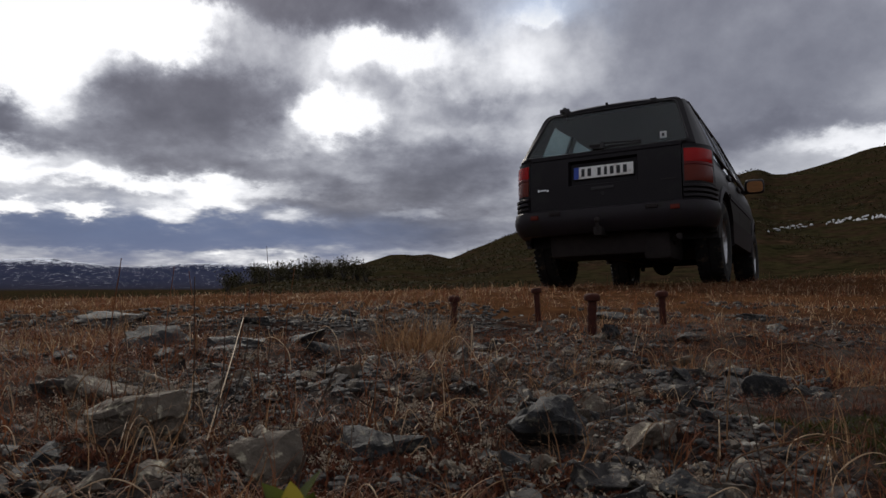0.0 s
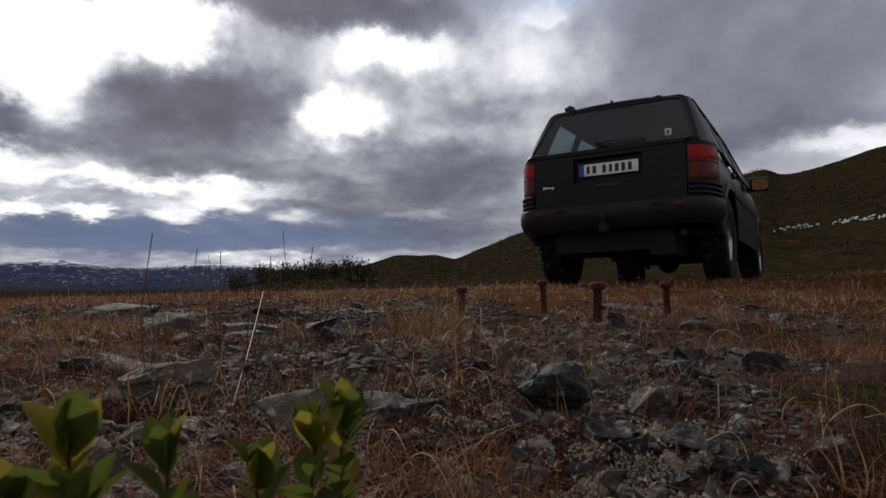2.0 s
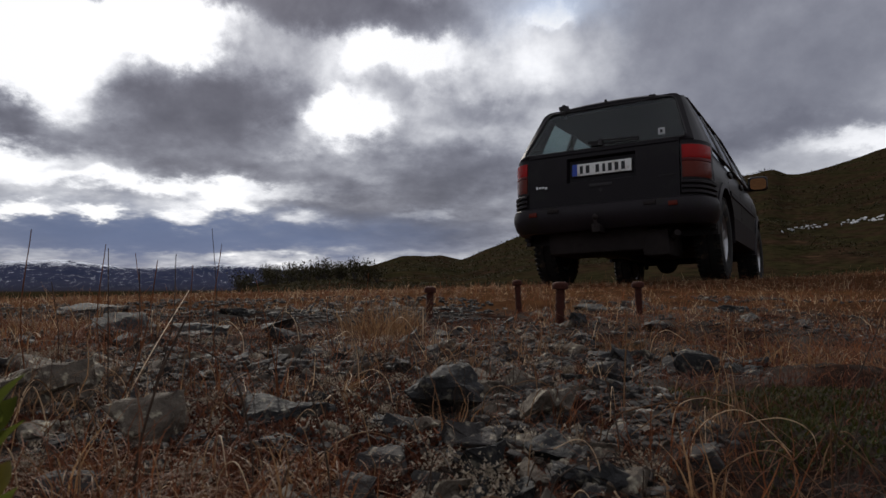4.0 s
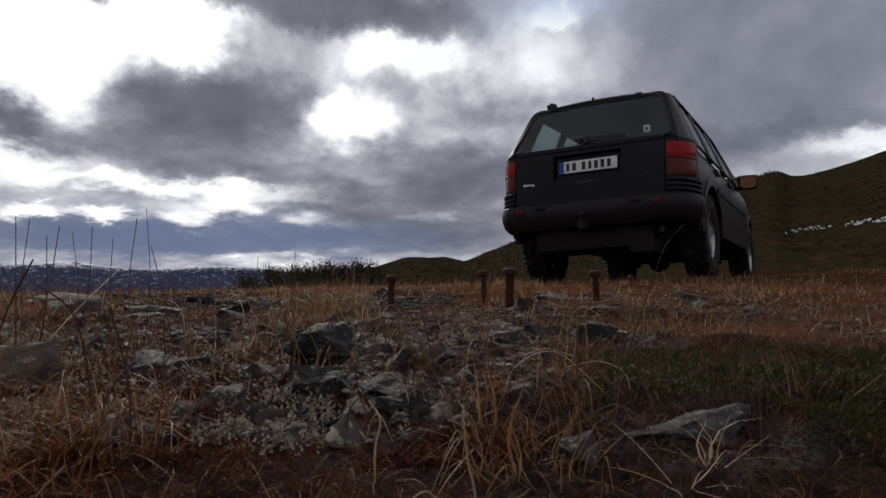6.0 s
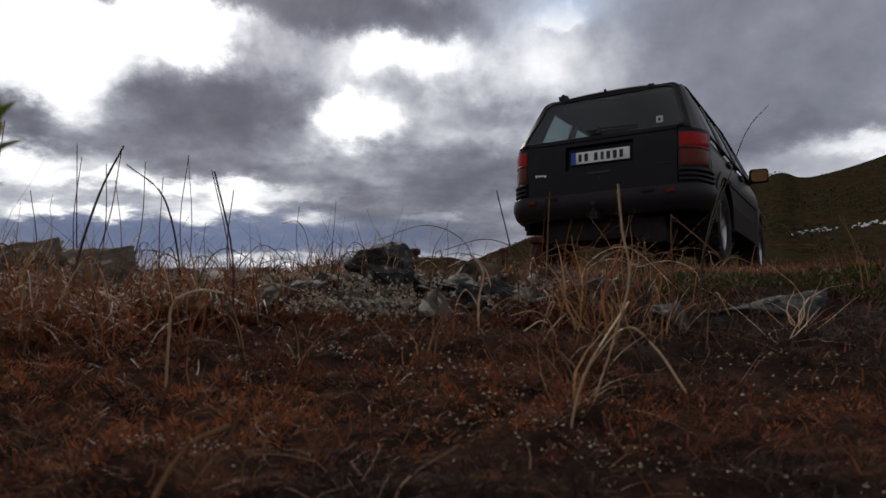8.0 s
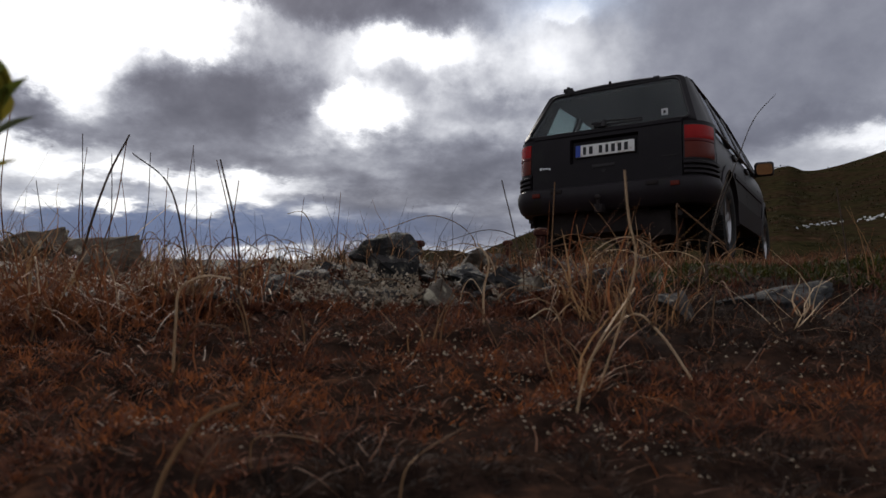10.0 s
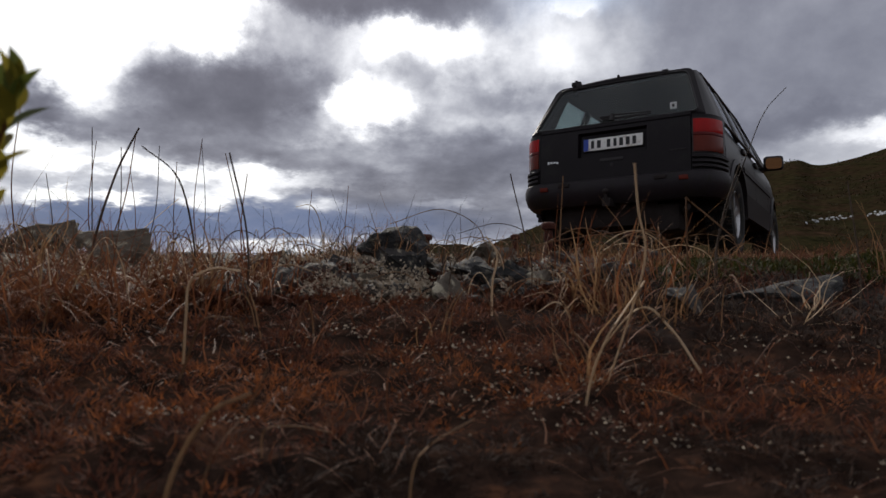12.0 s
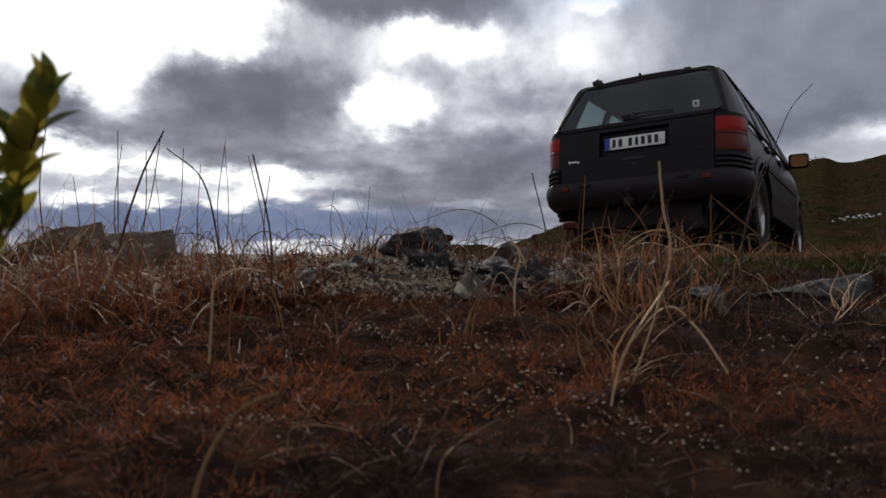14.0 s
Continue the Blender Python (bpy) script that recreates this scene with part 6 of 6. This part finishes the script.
# ---- scrub, woods and snow on the far slopes ----
def far_bush(name, x, y, h, seed, leaves=260):
    rng = random.Random(seed)
    z = h1(x, y)
    tree = thing(name, pose(x, y, z - 0.05), "low dark birch bush on the slope", "bush", "birch bushes on the slope")
    bm = bmesh.new()
    tips = []
    for k in range(5):
        a = 2 * math.pi * k / 5 + rng.uniform(-0.5, 0.5)
        lean = rng.uniform(0.15, 0.5)
        top = Vector((math.cos(a) * lean * h, math.sin(a) * lean * h, h * rng.uniform(0.6, 0.95)))
        cyl(bm, (0, 0, 0), top * 0.55, 0.03 * h, 0.018 * h, 6)
        cyl(bm, top * 0.55, top, 0.018 * h, 0.006 * h, 5)
        tips += [top, top * 0.75]
    part("trunk", bm, MAT["bark"], tree)
    rs = np.random.default_rng(seed)
    pts = np.array([tips[i % len(tips)] for i in range(leaves)]) + rs.normal(0, 0.17 * h, (leaves, 3))
    pts[:, 2] = np.clip(pts[:, 2], 0.08 * h, 1.15 * h)
    vf = blade_field(pts, rs.uniform(0.08, 0.18, leaves) * h, rs.uniform(0, 6.28, leaves), rs.uniform(0, 1.4, leaves), rs.uniform(0, 0.4, leaves), rs.uniform(0.05, 0.10, leaves) * h, 2, rs)
    crown = mesh_object("crown", vf, MAT["shrub"])
    crown.parent = tree


def bushes():
    rng = random.Random(31)
    for k in range(64):
        az = -6.0 - 11.0 * rng.random() ** 0.8
        r = rng.uniform(95, 150)
        far_bush("birch_bush", r * math.sin(radians(az)), r * math.cos(radians(az)), rng.uniform(1.3, 3.0), 300 + k)


def far_woods():
    """Scrub over the hillside, too thick to count."""
    rs = np.random.default_rng(41)
    n = 110000
    az = np.radians(rs.uniform(-17, 36, n))
    r = 45 * (9.5 ** rs.random(n))
    x, y = r * np.sin(az), r * np.cos(az)
    m = value_noise(x * 0.05, y * 0.05, 90) + 0.6 * value_noise(x * 0.16, y * 0.16, 91)
    keep = m > 0.0
    x, y, r = x[keep], y[keep], r[keep]
    k = len(x)
    h = rs.uniform(0.2, 1.0, k) * (0.16 + r / 420)
    pos = np.stack([x, y, height(x, y) - 0.1 + h * rs.uniform(0, 0.8, k)], -1)
    vf = blade_field(pos, h, rs.uniform(0, 6.28, k), rs.uniform(0.3, 1.5, k), rs.uniform(0, 0.4, k), h * rs.uniform(0.5, 1.0, k), 2, rs)
    tagged(mesh_object("hillside_scrub", vf, MAT["shrub"]), "dark green-brown scrub covering the hillside", "scrub", kind="stuff")


def snow_patches():
    """Old snow lying in a broken line across the hillside."""
    rng = random.Random(51)
    for k in range(95):
        az = 24.8 + 10.5 * (k / 94) + rng.uniform(-0.2, 0.2)
        el = np.interp(az, [24, 28, 31, 34], [3.95, 4.45, 4.75, 4.9]) + rng.uniform(-0.14, 0.14)
        if 27.6 < az < 28.4:
            continue
        rr = np.linspace(60, 380, 900)
        xs, ys = rr * math.sin(radians(az)), rr * math.cos(radians(az))
        e = np.degrees(np.arctan2(height(xs, ys) - 0.235, rr))
        i = int(np.argmax(e > el))
        x, y, r = float(xs[i]), float(ys[i]), float(rr[i])
        bm = bmesh.new()
        wide, tall = r * rng.uniform(0.0006, 0.0026), r * (0.004 if az < 28 else 0.011) * rng.uniform(0.3, 1.2)
        N = 14
        ring = []
        for j in range(N):
            a = 2 * math.pi * j / N
            q = rng.uniform(0.55, 1.1)
            px, py = wide * q * math.cos(a), tall * q * math.sin(a)
            c, s = math.cos(-radians(az)), math.sin(-radians(az))
            qx, qy = px * c - py * s, px * s + py * c
            ring.append(bm.verts.new((qx, qy, h1(x + qx, y + qy) - h1(x, y) + 0.12)))
        mid = bm.verts.new((0, 0, 0.2))
        low = [bm.verts.new(v.co - Vector((0, 0, 0.5))) for v in ring]
        for j in range(N):
            bm.faces.new((ring[j], ring[(j + 1) % N], mid))
            bm.faces.new((low[j], low[(j + 1) % N], ring[(j + 1) % N], ring[j]))
        ob = part("snow_patch", bm, MAT["snow"], smooth=60)
        ob.location = (x, y, h1(x, y))
        tagged(ob, "patch of old white snow on the hillside", "snow", "snow patches")


bushes()
far_woods()
snow_patches()
